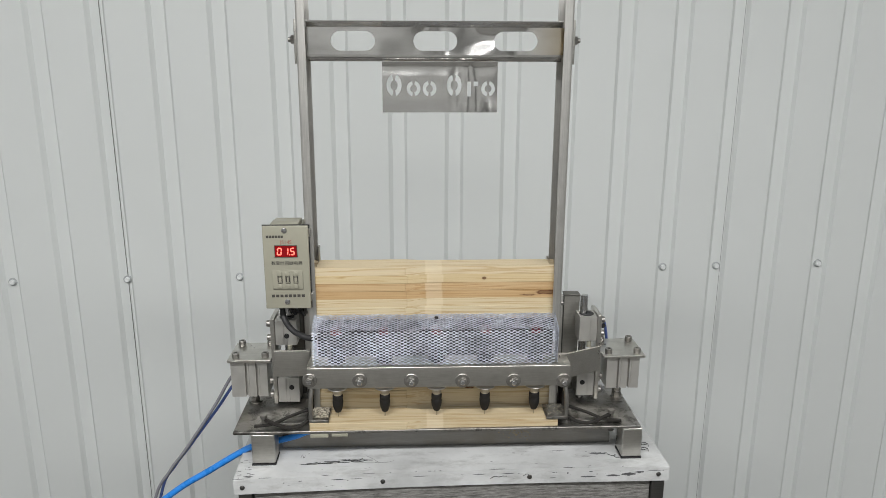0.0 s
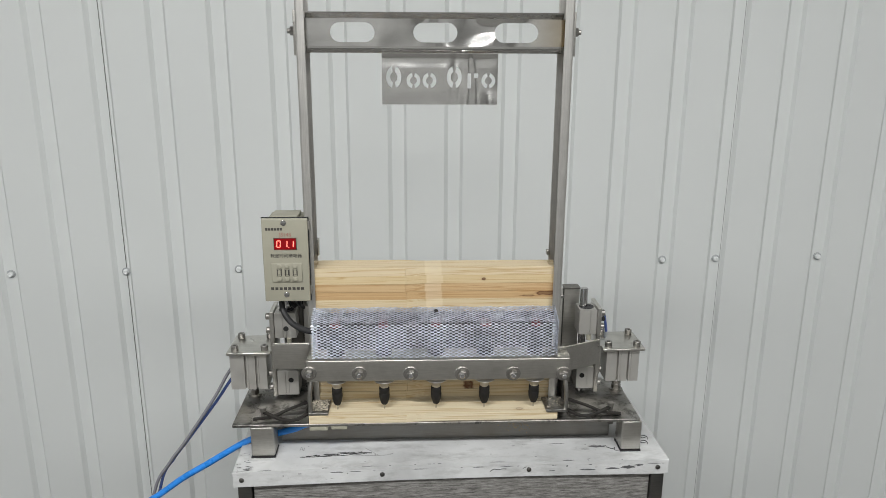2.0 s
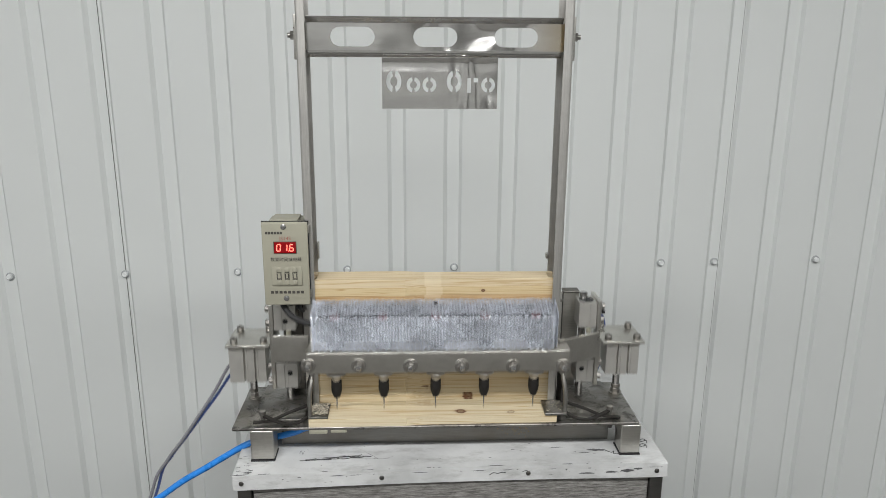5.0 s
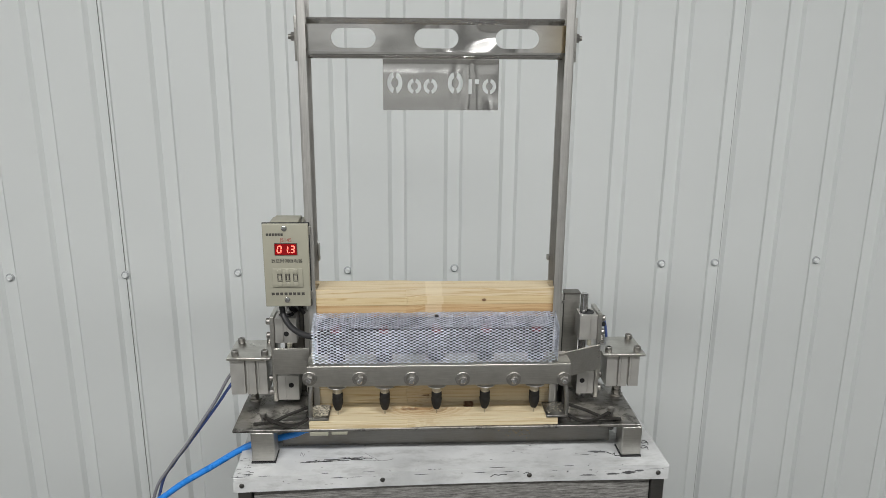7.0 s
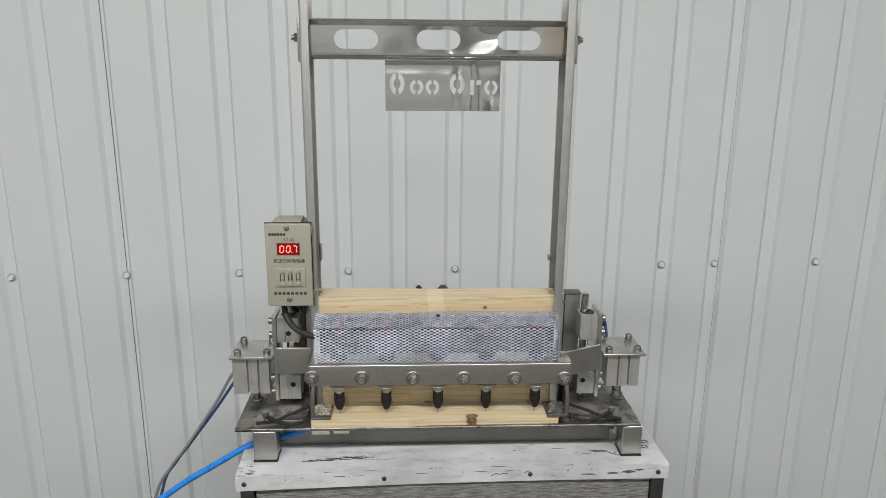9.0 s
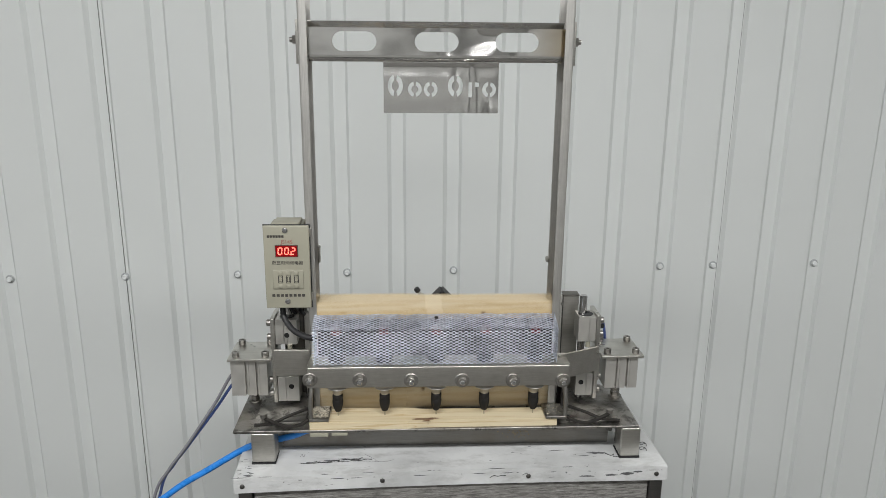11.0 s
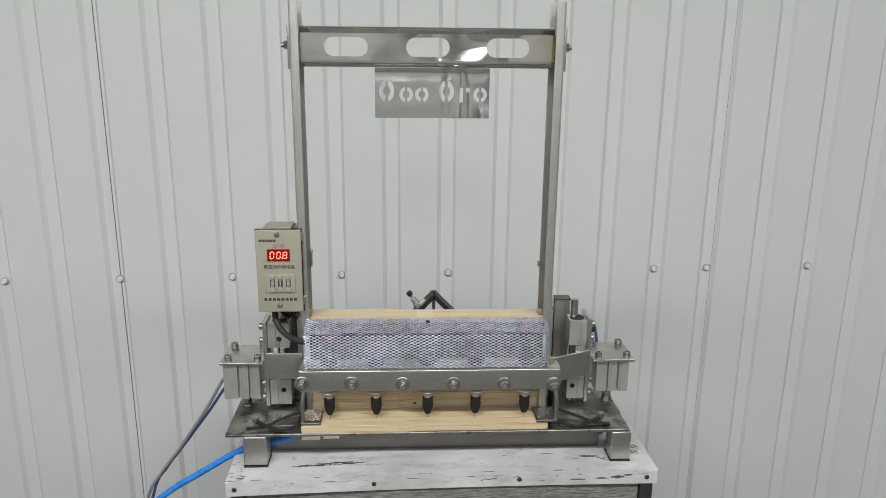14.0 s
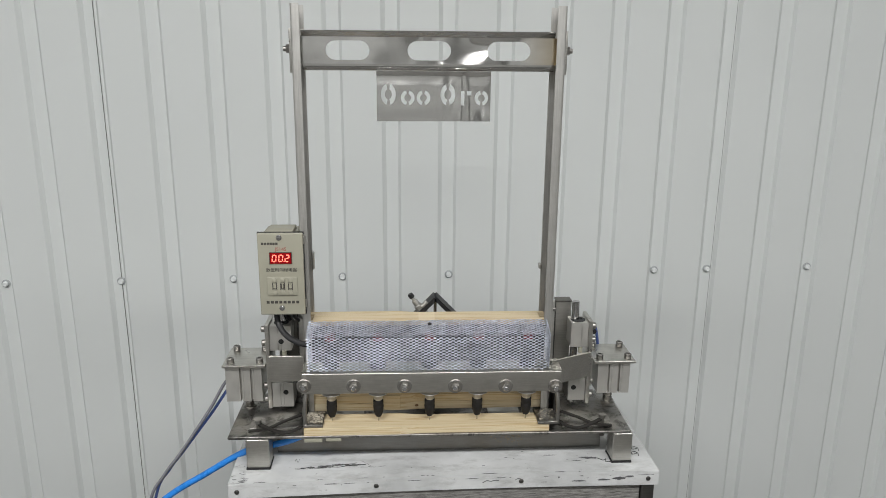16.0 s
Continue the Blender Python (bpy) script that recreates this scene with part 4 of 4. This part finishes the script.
part("side_bracket", bm, M_STEEL, head, "plain steel side bracket")


def bearing_block(x0, x1, y0, y1, z0, z1, hole_x, hole_z):
    xm = x0 + (x1 - x0) * 0.40 if x0 < 0 else x0 + (x1 - x0) * 0.64
    blk = part("bearing_block", slotted_block(x0, x1, y0, y1, z0, z1, [(xm, 0.0012, 0.0012), (xm + (0.004 if x0 < 0 else -0.0), 0.0008, 0.0008)]), M_ALU, head, "grey aluminium linear bearing block")
    part("block_bore", lathe(B(), (hole_x, y0 - 0.0002, hole_z), (0, 1, 0), [(0, 0.0033), (0.0006, 0.0033)], 16), M_HOLE_SHADE, head)
    cx, cy = (x0 + x1) / 2, (y0 + y1) / 2
    part("bearing_ring", lathe(B(), (cx, cy, z1 + 0.0001), (0, 0, 1), [(0, 0.0092), (0.0008, 0.0092), (0.0008, 0.0055), (0.0002, 0.0054)], 20), M_BLACK, head)
    part("bearing_ring", lathe(B(), (cx, cy, z0 - 0.0001), (0, 0, -1), [(0, 0.0092), (0.0012, 0.0092), (0.0012, 0.0055), (0.0002, 0.0054)], 20), M_BLACK, head)


for z0, z1 in ((0.931, 0.9635), (0.8535, 0.8865)):
    bearing_block(-0.1965, -0.1700, 0.0625, 0.0895, z0, z1, -0.1795 if z0 < 0.9 else -0.1825, z0 + (0.020 if z0 < 0.9 else 0.012))
    bearing_block(0.1855, 0.2075, 0.0625, 0.0895, z0 + (0.003 if z0 < 0.9 else 0.0), z1, 0.1925 if z0 < 0.9 else 0.215, z0 + 0.021)
    for zz in (z0 + 0.007, z1 - 0.007):
        part("block_screw", cap_screw((-0.2025, 0.072, zz), (-1, 0, 0), 0.0042, 0.0058), M_BOLT, head)
        part("block_screw", cap_screw((0.2135, 0.072, zz), (1, 0, 0), 0.0042, 0.0058), M_BOLT, head)
part("side_plate", box(B(), -0.2022, -0.1968, 0.0605, 0.100, 0.852, 0.966, 0.001), M_STEEL, head, "vertical steel side plate")
part("side_plate", box(B(), 0.2078, 0.2132, 0.0605, 0.100, 0.852, 0.9665, 0.001), M_STEEL, head, "vertical steel side plate")
part("spacer_pin", rod(B(), (0.199, 0.066, 0.9225), (0.199, 0.066, 0.931), 0.003, 12), M_RELAY, head)
part("spacer_pin", rod(B(), (-0.179, 0.062, 0.9225), (-0.179, 0.062, 0.931), 0.003, 12), M_RELAY, head)

# lifting cylinders
for cx, cy, s, zb in ((-0.2300, 0.084, -1, 0.8612), (0.2440, 0.083, 1, 0.8660)):
    x0, x1, y0, y1 = cx - (0.0250 if s < 0 else 0.0205), cx + (0.0205 if s < 0 else 0.0215), cy - 0.0205, cy + 0.0205
    sl = [(cx - 0.006, 0.0026, 0.005), (cx - 0.0022, 0.0008, 0.0008), (cx + 0.0075, 0.0026, 0.005), (cx + 0.011, 0.0008, 0.0008)]
    part("lift_cylinder", slotted_block(x0, x1, y0, y1, zb, 0.9095, sl), M_ALU, head, "grooved aluminium air cylinder")
    part("cylinder_plate", box(B(), cx - 0.0275, cx + 0.0270, cy - 0.0265, cy + 0.0335, 0.9097, 0.9130, 0.0008), M_STEEL, head, "square steel cap plate")
    part("plate_arm", box(B(), *sorted((cx - s * 0.0275, cx - s * 0.031)), cy - 0.015, cy + 0.02, 0.874, 0.9130), M_STEEL, head)
    for dx in (-0.0185, 0.0185):
        for dy in (-0.0165, 0.0245):
            part("cap_screw", cap_screw((cx + dx, cy + dy, 0.9131), (0, 0, 1), 0.0046, 0.0065), M_BOLT, head, "bright socket head screw")
    part("rod_gland", lathe(B(), (cx, cy, zb - 0.0001), (0, 0, -1), [(0, 0.0085), (0.001, 0.0085), (0.001, 0.0058)], 18), M_DARK, head)
part("motor_cable", hose(B(), [(-0.184, 0.052, 0.998), (-0.184, 0.051, 0.985), (-0.181, 0.045, 0.972), (-0.170, 0.034, 0.9615), (-0.155, 0.024, 0.957), (-0.141, 0.018, 0.956)], 0.0036), M_BLACK, head, "black motor cable")

# ---- shavings on the pads ----
def shavings():
    rnd = random.Random(9)
    bm = B()
    for x0, x1, n in ((-0.1495, -0.128, 420), (0.139, 0.160, 60)):
        for _ in range(n):
            x, y = rnd.uniform(x0, x1), rnd.uniform(0.006, 0.035)
            s = rnd.uniform(0.0005, 0.0016)
            m = pose(x, y, P + 0.0136 + rnd.uniform(0, 0.0008), rnd.uniform(-30, 30), rnd.uniform(-30, 30), rnd.uniform(0, 360))
            vs = [bm.verts.new(m @ Vector(v)) for v in ((-s, -s * 0.4, 0), (s, -s * 0.3, s * 0.3), (s * 0.8, s * 0.4, 0.0002), (-s, s * 0.4, s * 0.5))]
            bm.faces.new(vs)
    return part("wood_shavings", bm, M_CHIP)


tagged(shavings(), "tan wood shavings on the steel hold-down pads", "shavings", kind="stuff")

# ---- the time relay on the left post ----
FW0, FW1, FZ0, FZ1, FY = -0.1990, -0.1460, 0.9905, 1.0910, 0.030
relay = thing("time_relay", ((FW0 + FW1) / 2, FY, FZ0), "beige plastic digital time relay with red display", "timer")
bm = box(B(), FW0, FW1, FY, FY + 0.005, FZ0, FZ1, 0.0012)
part("face_plate", bm, M_RELAY, relay, "beige face plate")
# larger dark plate added behind the face to draw its dark outline
part("face_rim", box(B(), FW0 - 0.0007, FW1 + 0.0007, FY + 0.0051, FY + 0.0064, FZ0 - 0.0007, FZ1 + 0.0007), M_BLACK, relay, "thin dark rim added to outline the face")
part("case", box(B(), FW0 + 0.004, FW1 - 0.0085, FY + 0.0066, FY + 0.052, FZ0 + 0.005, FZ1 - 0.003, 0.002), M_RELAYD, relay, "beige case behind the face")
part("case_rib", box(B(), FW0 + 0.010, FW1 - 0.012, FY + 0.0068, FY + 0.040, FZ1 - 0.0028, FZ1 + 0.0015, 0.001), M_RELAYD, relay)
part("mount_clip", box(B(), FW1 - 0.001, FW1 + 0.002, FY + 0.004, FY + 0.0078, FZ1 - 0.014, FZ1 - 0.004, 0.0006), M_STEEL, relay)
part("mount_clip", box(B(), FW1 - 0.001, FW1 + 0.002, FY + 0.004, FY + 0.0078, FZ0 + 0.008, FZ0 + 0.018, 0.0006), M_STEEL, relay)


def rx(mm):
    return FW0 + mm * 0.001


def rz(mm):
    return FZ1 - (mm - 1.8) * 0.00098


for px_, pz_ in ((25.5, 7), (25.5, 95.5)):
    part("face_screw", lathe(B(), (rx(px_), FY - 0.0001, rz(pz_)), (0, -1, 0), [(0, 0.0034), (0.0008, 0.0032), (0.0014, 0.002)], 18), M_SHAFT, relay, "small bright screw")


def bars(x0, x1, n, zc, h, material, gap=0.25, nm="print_bar"):
    w = (x1 - x0) / n
    for k in range(n):
        part(nm, box(B(), rx(x0 + k * w), rx(x0 + (k + 1 - gap) * w), FY - 0.0002, FY - 0.00002, rz(zc + h / 2), rz(zc - h / 2)), material, relay)


bars(4.5, 24.5, 6, 14.5, 3.0, M_PRINT, 0.2)
part("type_mark", lettering(B(), "JS14S", 0.0062, pose(rx(27), FY - 0.0002, rz(21.3))), M_PRINTR, relay, "small red printed type mark")
bars(7.5, 47.5, 8, 88.0, 3.4, M_PRINT, 0.3)
bm = B()
lettering(bm, "数显时间继电器", 0.0052, pose(rx(27), FY - 0.0002, rz(47.3)))
if len(bm.verts) > 60:
    part("print_line", bm, M_PRINT, relay, "small dark printed line")
else:
    bm.free()
    bars(8, 46, 7, 47.3, 4.2, M_PRINT, 0.25)
part("display_frame", box(B(), rx(13.3), rx(39.8), FY - 0.0009, FY - 0.00005, rz(39.6), rz(24.8), 0.0003), M_PRINT, relay)
display = part("display", box(B(), rx(14), rx(39.1), FY - 0.0013, FY - 0.00095, rz(38.9), rz(25.5)), M_WIN, relay, "red display window with the digits' glow painted in", at=(rx(26.5), FY, rz(32.2)))

SEG_BARS = {"a": (0, 1), "g": (0, 0), "d": (0, -1), "f": (-1, 0.5), "b": (1, 0.5), "e": (-1, -0.5), "c": (1, -0.5)}
GLYPH = {0: "abcdef", 1: "bc", 2: "abged", 3: "abgcd", 4: "fgbc", 5: "afgcd", 6: "afgedc", 7: "abc", 8: "abcdefg", 9: "abcdfg"}


def segment(name, cx, cz):
    sx, sz = SEG_BARS[name]
    w, h = 0.0021, 0.0039
    x, z = cx + sx * w + sz * 0.0004, cz + sz * h
    if sx == 0:
        b_ = (x - w * 0.72, x + w * 0.72, z - 0.00055, z + 0.00055)
    else:
        b_ = (x - 0.00055, x + 0.00055, z - h * 0.40, z + h * 0.40)
    return part("segment", box(B(), b_[0], b_[1], FY - 0.0017, FY - 0.00142, b_[2], b_[3]), M_SEG, display, "lit red segment", at=(x, FY - 0.0015, z))


DIGITS = [{s: segment(s, rx(x), rz(32.2)) for s in ("abcdef" if k == 0 else "abcdefg")} for k, x in enumerate((19.2, 26.8, 34.2))]
part("segment", box(B(), rx(30.2), rx(31.2), FY - 0.0017, FY - 0.00142, rz(36.6), rz(35.7)), M_SEG, display)

wheels = part("thumbwheel_panel", box(B(), rx(9.5), rx(45), FY - 0.0014, FY - 0.0001, rz(79.3), rz(55.8), 0.0006), M_RELAY, relay, "beige thumbwheel panel")
for k in range(3):
    x = 15.5 + k * 9.2
    part("wheel_window", box(B(), rx(x), rx(x + 5.6), FY - 0.0017, FY - 0.00145, rz(72), rz(62.5)), M_PRINT, wheels)
    part("wheel_tick", box(B(), rx(x + 0.8), rx(x + 4.8), FY - 0.0019, FY - 0.0017, rz(64.0), rz(63.2)), M_RELAY, wheels)
    part("wheel_tick", box(B(), rx(x + 0.8), rx(x + 4.8), FY - 0.0019, FY - 0.0017, rz(71.3), rz(70.5)), M_RELAY, wheels)
    part("wheel_digit", box(B(), rx(x + 1.2 + 0.7 * (k == 1)), rx(x + 4.4 - 0.7 * (k == 1)), FY - 0.00195, FY - 0.0017, rz(69.8), rz(64.5)), M_RELAY, wheels)
    for zz in (59.5, 75.2):
        part("wheel_button", lathe(B(), (rx(x + 2.8), FY - 0.0014, rz(zz)), (0, -1, 0), [(0, 0.0029), (0.0014, 0.0028), (0.0018, 0.002)], 14), M_RELAY, wheels)
# leads under the relay
for x, y, mt in ((-0.1765, 0.062, M_BLACK), (-0.171, 0.068, M_GREYHOSE), (-0.166, 0.060, M_BLACK), (-0.160, 0.066, M_STEEL)):
    part("lead", hose(B(), [(x, y, FZ0 + 0.006), (x + 0.001, y + 0.004, FZ0 - 0.012), (x + 0.003, y + 0.03, FZ0 - 0.030), (x + 0.004, y + 0.05, FZ0 - 0.035)], 0.0022, 6, 8), mt, relay)

# ---- air hoses ----
def air_hose(pts, r, material, label):
    return tagged(part("air_hose", hose(B(), pts, r, 10, 12), material, at=pts[0]), label, "hose", "air hoses")


air_hose([(-0.09, 0.034, 0.834), (-0.149, 0.034, 0.8285), (-0.173, 0.034, 0.8205), (-0.192, 0.035, 0.8150), (-0.213, 0.0355, 0.8095), (-0.2345, 0.035, 0.8035), (-0.281, 0.031, 0.777), (-0.334, 0.028, 0.7435), (-0.42, 0.03, 0.665), (-0.50, 0.06, 0.45), (-0.50, 0.12, 0.012), (-0.45, 0.3, 0.006)], 0.0040, M_BLUE,
         "thick bright blue air hose under the machine")
RIDING = []
RIDING.append(air_hose([(-0.240, 0.108, 0.885), (-0.263, 0.102, 0.873), (-0.288, 0.10, 0.832), (-0.330, 0.10, 0.770), (-0.356, 0.10, 0.735), (-0.380, 0.10, 0.690), (-0.41, 0.10, 0.55), (-0.42, 0.12, 0.012), (-0.40, 0.3, 0.006)], 0.0021, M_GREYHOSE,
         "thin grey air hose from the lifting cylinder"))
RIDING.append(air_hose([(-0.236, 0.112, 0.876), (-0.260, 0.108, 0.862), (-0.288, 0.106, 0.823), (-0.330, 0.106, 0.7665), (-0.350, 0.106, 0.740), (-0.372, 0.106, 0.698), (-0.40, 0.106, 0.55), (-0.41, 0.126, 0.012), (-0.39, 0.3, 0.006)], 0.0020, M_NAVY,
         "thin dark blue air hose from the lifting cylinder"))
air_hose([(0.216, 0.108, 0.905), (0.224, 0.125, 0.935), (0.236, 0.135, 0.930), (0.245, 0.15, 0.88), (0.245, 0.2, 0.81)], 0.0020, M_NAVY, "thin blue air hose behind the lifting cylinder")

# ---- the wooden bars ----
BX0, BX1, BT = -0.1500, 0.1505, 0.010
STACK_Y, FRONT_SHIFT, REST = 0.0405, -0.0405, 0.002


def bar_mesh():
    """A frame side bar: full width on one half, curving in to a narrower half, both ends forked."""
    n = 12
    front, back = [(BX0, 0.0065), (BX0, 0.0), (-0.033, 0.0)], [(BX0 + 0.011, 0.0065), (BX0 + 0.011, 0.030), (BX0, 0.030), (BX0, 0.0365), (-0.040, 0.0365)]
    for k in range(n + 1):
        t = k / n
        s = t * t * (3 - 2 * t)
        front.append((-0.0326 + 0.026 * t, 0.0009 + 0.0024 * s))
        back.append((-0.038 + 0.028 * t, 0.0365 - 0.0038 * s))
    front += [(BX1, 0.0033), (BX1, 0.0090), (BX1 - 0.009, 0.0090)]
    back += [(BX1, 0.0327), (BX1, 0.0270), (BX1 - 0.009, 0.0270)]
    bm = prism(B(), front + back[::-1], 0, BT)
    es = [e for e in bm.edges if abs(e.verts[0].co.z - e.verts[1].co.z) < 1e-6 and e.is_boundary is False]
    bmesh.ops.bevel(bm, geom=es, offset=0.0003, segments=1, affect="EDGES")
    return bm


proto = part("wooden_bar", bar_mesh(), M_PINE, at=(0.0, 0.018, BT / 2))
BAR_MESH = proto.data
bpy.data.objects.remove(proto)
BARS = []
for i in range(-1, 19):
    me = BAR_MESH.copy()
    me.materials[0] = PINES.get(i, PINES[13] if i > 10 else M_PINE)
    ob = new("wooden_bar", me)
    tagged(ob, "planed pale pine frame bar in the feed stack" if i >= 0 else "planed pale pine frame bar under the drills", "wooden bar", "bars fed through the machine")
    BARS.append((i, ob))

# ---- what moves, and when ----
LIFT = 0.0188
RISE = (0.15, 2.57, 4.93, 7.50, 9.98, 12.46, 14.91)      # the head starts up
FULL = (0.72, 3.16, 5.51, 8.08, 10.54, 12.99, 15.44)     # the next bar is in place
RESET = (0.66, 3.12, 5.48, 8.05, 10.50, 12.96, 15.55)    # the relay shows noughts
COUNT = (0.88, 3.35, 5.69, 8.30, 10.77, 13.20, 15.75)    # the head goes down, the relay counts

DROP = (1.12, 3.57, 5.93, 8.52, 10.98, 13.42)                # the stack falls by one bar


def bar_rows(i):
    """Rows of bar i; -1 lies under the drills at the start, 0 is the stack's lowest."""
    x, yc = 0.0, 0.018 + STACK_Y
    zc = P + BT / 2
    jx, jy = 0.0012 * math.sin(i * 2.3), 0.0006 * math.sin(i * 5.1)
    rows = []
    if i < 0:
        rows.append((0.0, pose(0, yc + FRONT_SHIFT, zc)))
    else:
        z = zc + BT * i + REST
        rows.append((0.0, pose(jx, yc + jy, z + 0.0002)))
        for k in range(min(i, 6)):
            t = DROP[k]
            rows.append((t, pose(jx, yc + jy, z + 0.0002)))
            z -= BT
            rows.append((t + 0.0667, pose(jx, yc + jy, z + 0.0002)))
        if i < 7:
            e = FULL[i]
            for dt, dy in ((-0.34, 0), (-0.22, -0.005), (-0.12, -0.017), (-0.04, -0.030), (0.03, FRONT_SHIFT)):
                rows.append((e + dt, pose(jx * (1 - dy / FRONT_SHIFT), yc + dy, zc + (REST if dy > -0.02 else 0.0))))
    if i + 1 < 7:
        e = FULL[i + 1]
        y = yc + FRONT_SHIFT
        sl = 0.6 * math.sin(i * 3.3)
        lag = {-1: -0.01, 0: 0.03, 2: 0.025, 4: 0.03}.get(i, 0.0)
        if i + 1 < 6:
            fall = ((-0.36, 0, 0, 0, 0, 0, 0), (-0.22, 0, -0.010, 0, 0, 0, 2.2), (-0.14, 0, -0.022, 0, 3, -0.3, 3.4 + sl), (-0.07, 0, -0.034, -0.004, 13, -1.2, 3.8 + sl),
                    (0.0, 0, -0.046, -0.020, 36, -4.2, 3.4 + sl), (0.04, 0, -0.058, -0.052, 58, -5.2, 2.6 + sl), (0.10, 0, -0.075, -0.130, 95, -5, 2), (0.17, 0, -0.095, -0.27, 130, -4, 1),
                    (0.26, 0, -0.125, -0.50, 165, -2, 0), (0.36, 0, -0.155, -0.845 + 0.0101 * (i + 1), 180, 0, 1.5 * math.sin(i * 7.0)))
        else:
            fall = ((-0.06, 0, 0, 0, 0, 0, 0), (-0.02, -0.02, -0.030, -0.004, 8, -6, 4), (0.02, -0.055, -0.055, -0.050, 30, -26, 10), (0.06, -0.097, -0.070, -0.125, 50, -48, 14),
                    (0.13, -0.11, -0.10, -0.25, 100, -52, 16), (0.22, -0.10, -0.13, -0.45, 150, -40, 10), (0.38, -0.06, -0.16, -0.845 + 0.0101 * (i + 1), 180, 0, 4))
        for dt, dx, dy, dz, ax, ay, az in fall:
            rows.append((e + dt + lag, pose(dx, y + dy, zc + dz, ax, ay, az)))
    rows.append((16.0, rows[-1][1]))
    return rows


def digit_at(t, place):
    """What the relay shows at t: tenths since the head last went down, at most 16."""
    last = [c for c in COUNT if c <= t]
    v = min(16, int((t - last[-1]) * 10 + 1e-6)) if last else min(16, int((t + 1.55) * 10))
    for c, e in zip(COUNT, RESET):
        if e <= t < c:
            v = 0
    return v // 10 if place == 1 else v % 10


def motions():
    h0 = head.location.copy()
    rows = [(0.0, pose(*h0))]
    for r, c in zip(RISE, COUNT):
        rows += [(r, pose(*h0)), (r + 0.04, pose(h0.x, h0.y, h0.z + LIFT * 0.3)), (r + 0.10, pose(h0.x, h0.y, h0.z + LIFT)),
                 (c - 0.08, pose(h0.x, h0.y, h0.z + LIFT)), (c + 0.04, pose(h0.x, h0.y, h0.z + LIFT * 0.62)), (c + 0.14, pose(h0.x, h0.y, h0.z + LIFT * 0.12)), (c + 0.22, pose(*h0))]
    rows.append((16.0, pose(*h0)))
    last = 16.0
    walk(head, [r for r in rows if r[0] < last] + [rows[-1]])
    for ob in RIDING:
        l0 = ob.location.copy()
        walk(ob, [(t, pose(l0.x, l0.y, l0.z + (m.translation.z - h0.z) * 0.75)) for t, m in [r for r in rows if r[0] < last] + [rows[-1]]])
    p0 = pusher.location.copy()
    rows = [(0.0, pose(*p0))]
    for e, c in zip(FULL, COUNT):
        for t, d in ((e - 0.34, 0), (e - 0.22, -0.005), (e - 0.12, -0.017), (e - 0.04, -0.030), (e + 0.03, FRONT_SHIFT + 0.008), (c - 0.02, FRONT_SHIFT + 0.008), (c + 0.15, 0)):
            rows.append((t, pose(p0.x, p0.y + d, p0.z)))
    rows.append((16.0, pose(*p0)))
    walk(pusher, rows)
    for i, ob in BARS:
        walk(ob, bar_rows(i))
    # the lit segments stand out of the window, the dark ones sink behind it
    for place in (1, 2):
        for s, ob in DIGITS[place].items():
            l0 = ob.location.copy()
            on_pose, off_pose = pose(*l0), pose(l0.x, l0.y + 0.0009, l0.z)
            state = s in GLYPH[digit_at(0.0, place)]
            rows = [(0.0, on_pose if state else off_pose)]
            for f in range(1, int(16.0 * FPS) + 1):
                t = f / FPS
                now = s in GLYPH[digit_at(t, place)]
                if now != state:
                    rows.append((t - 1 / FPS, on_pose if state else off_pose))
                    rows.append((t, on_pose if now else off_pose))
                    state = now
            rows.append((16.0, on_pose if state else off_pose))
            seen_t, out = set(), []
            for r in rows:
                if frame(r[0]) not in seen_t:
                    seen_t.add(frame(r[0]))
                    out.append(r)
            walk(ob, out)


motions()
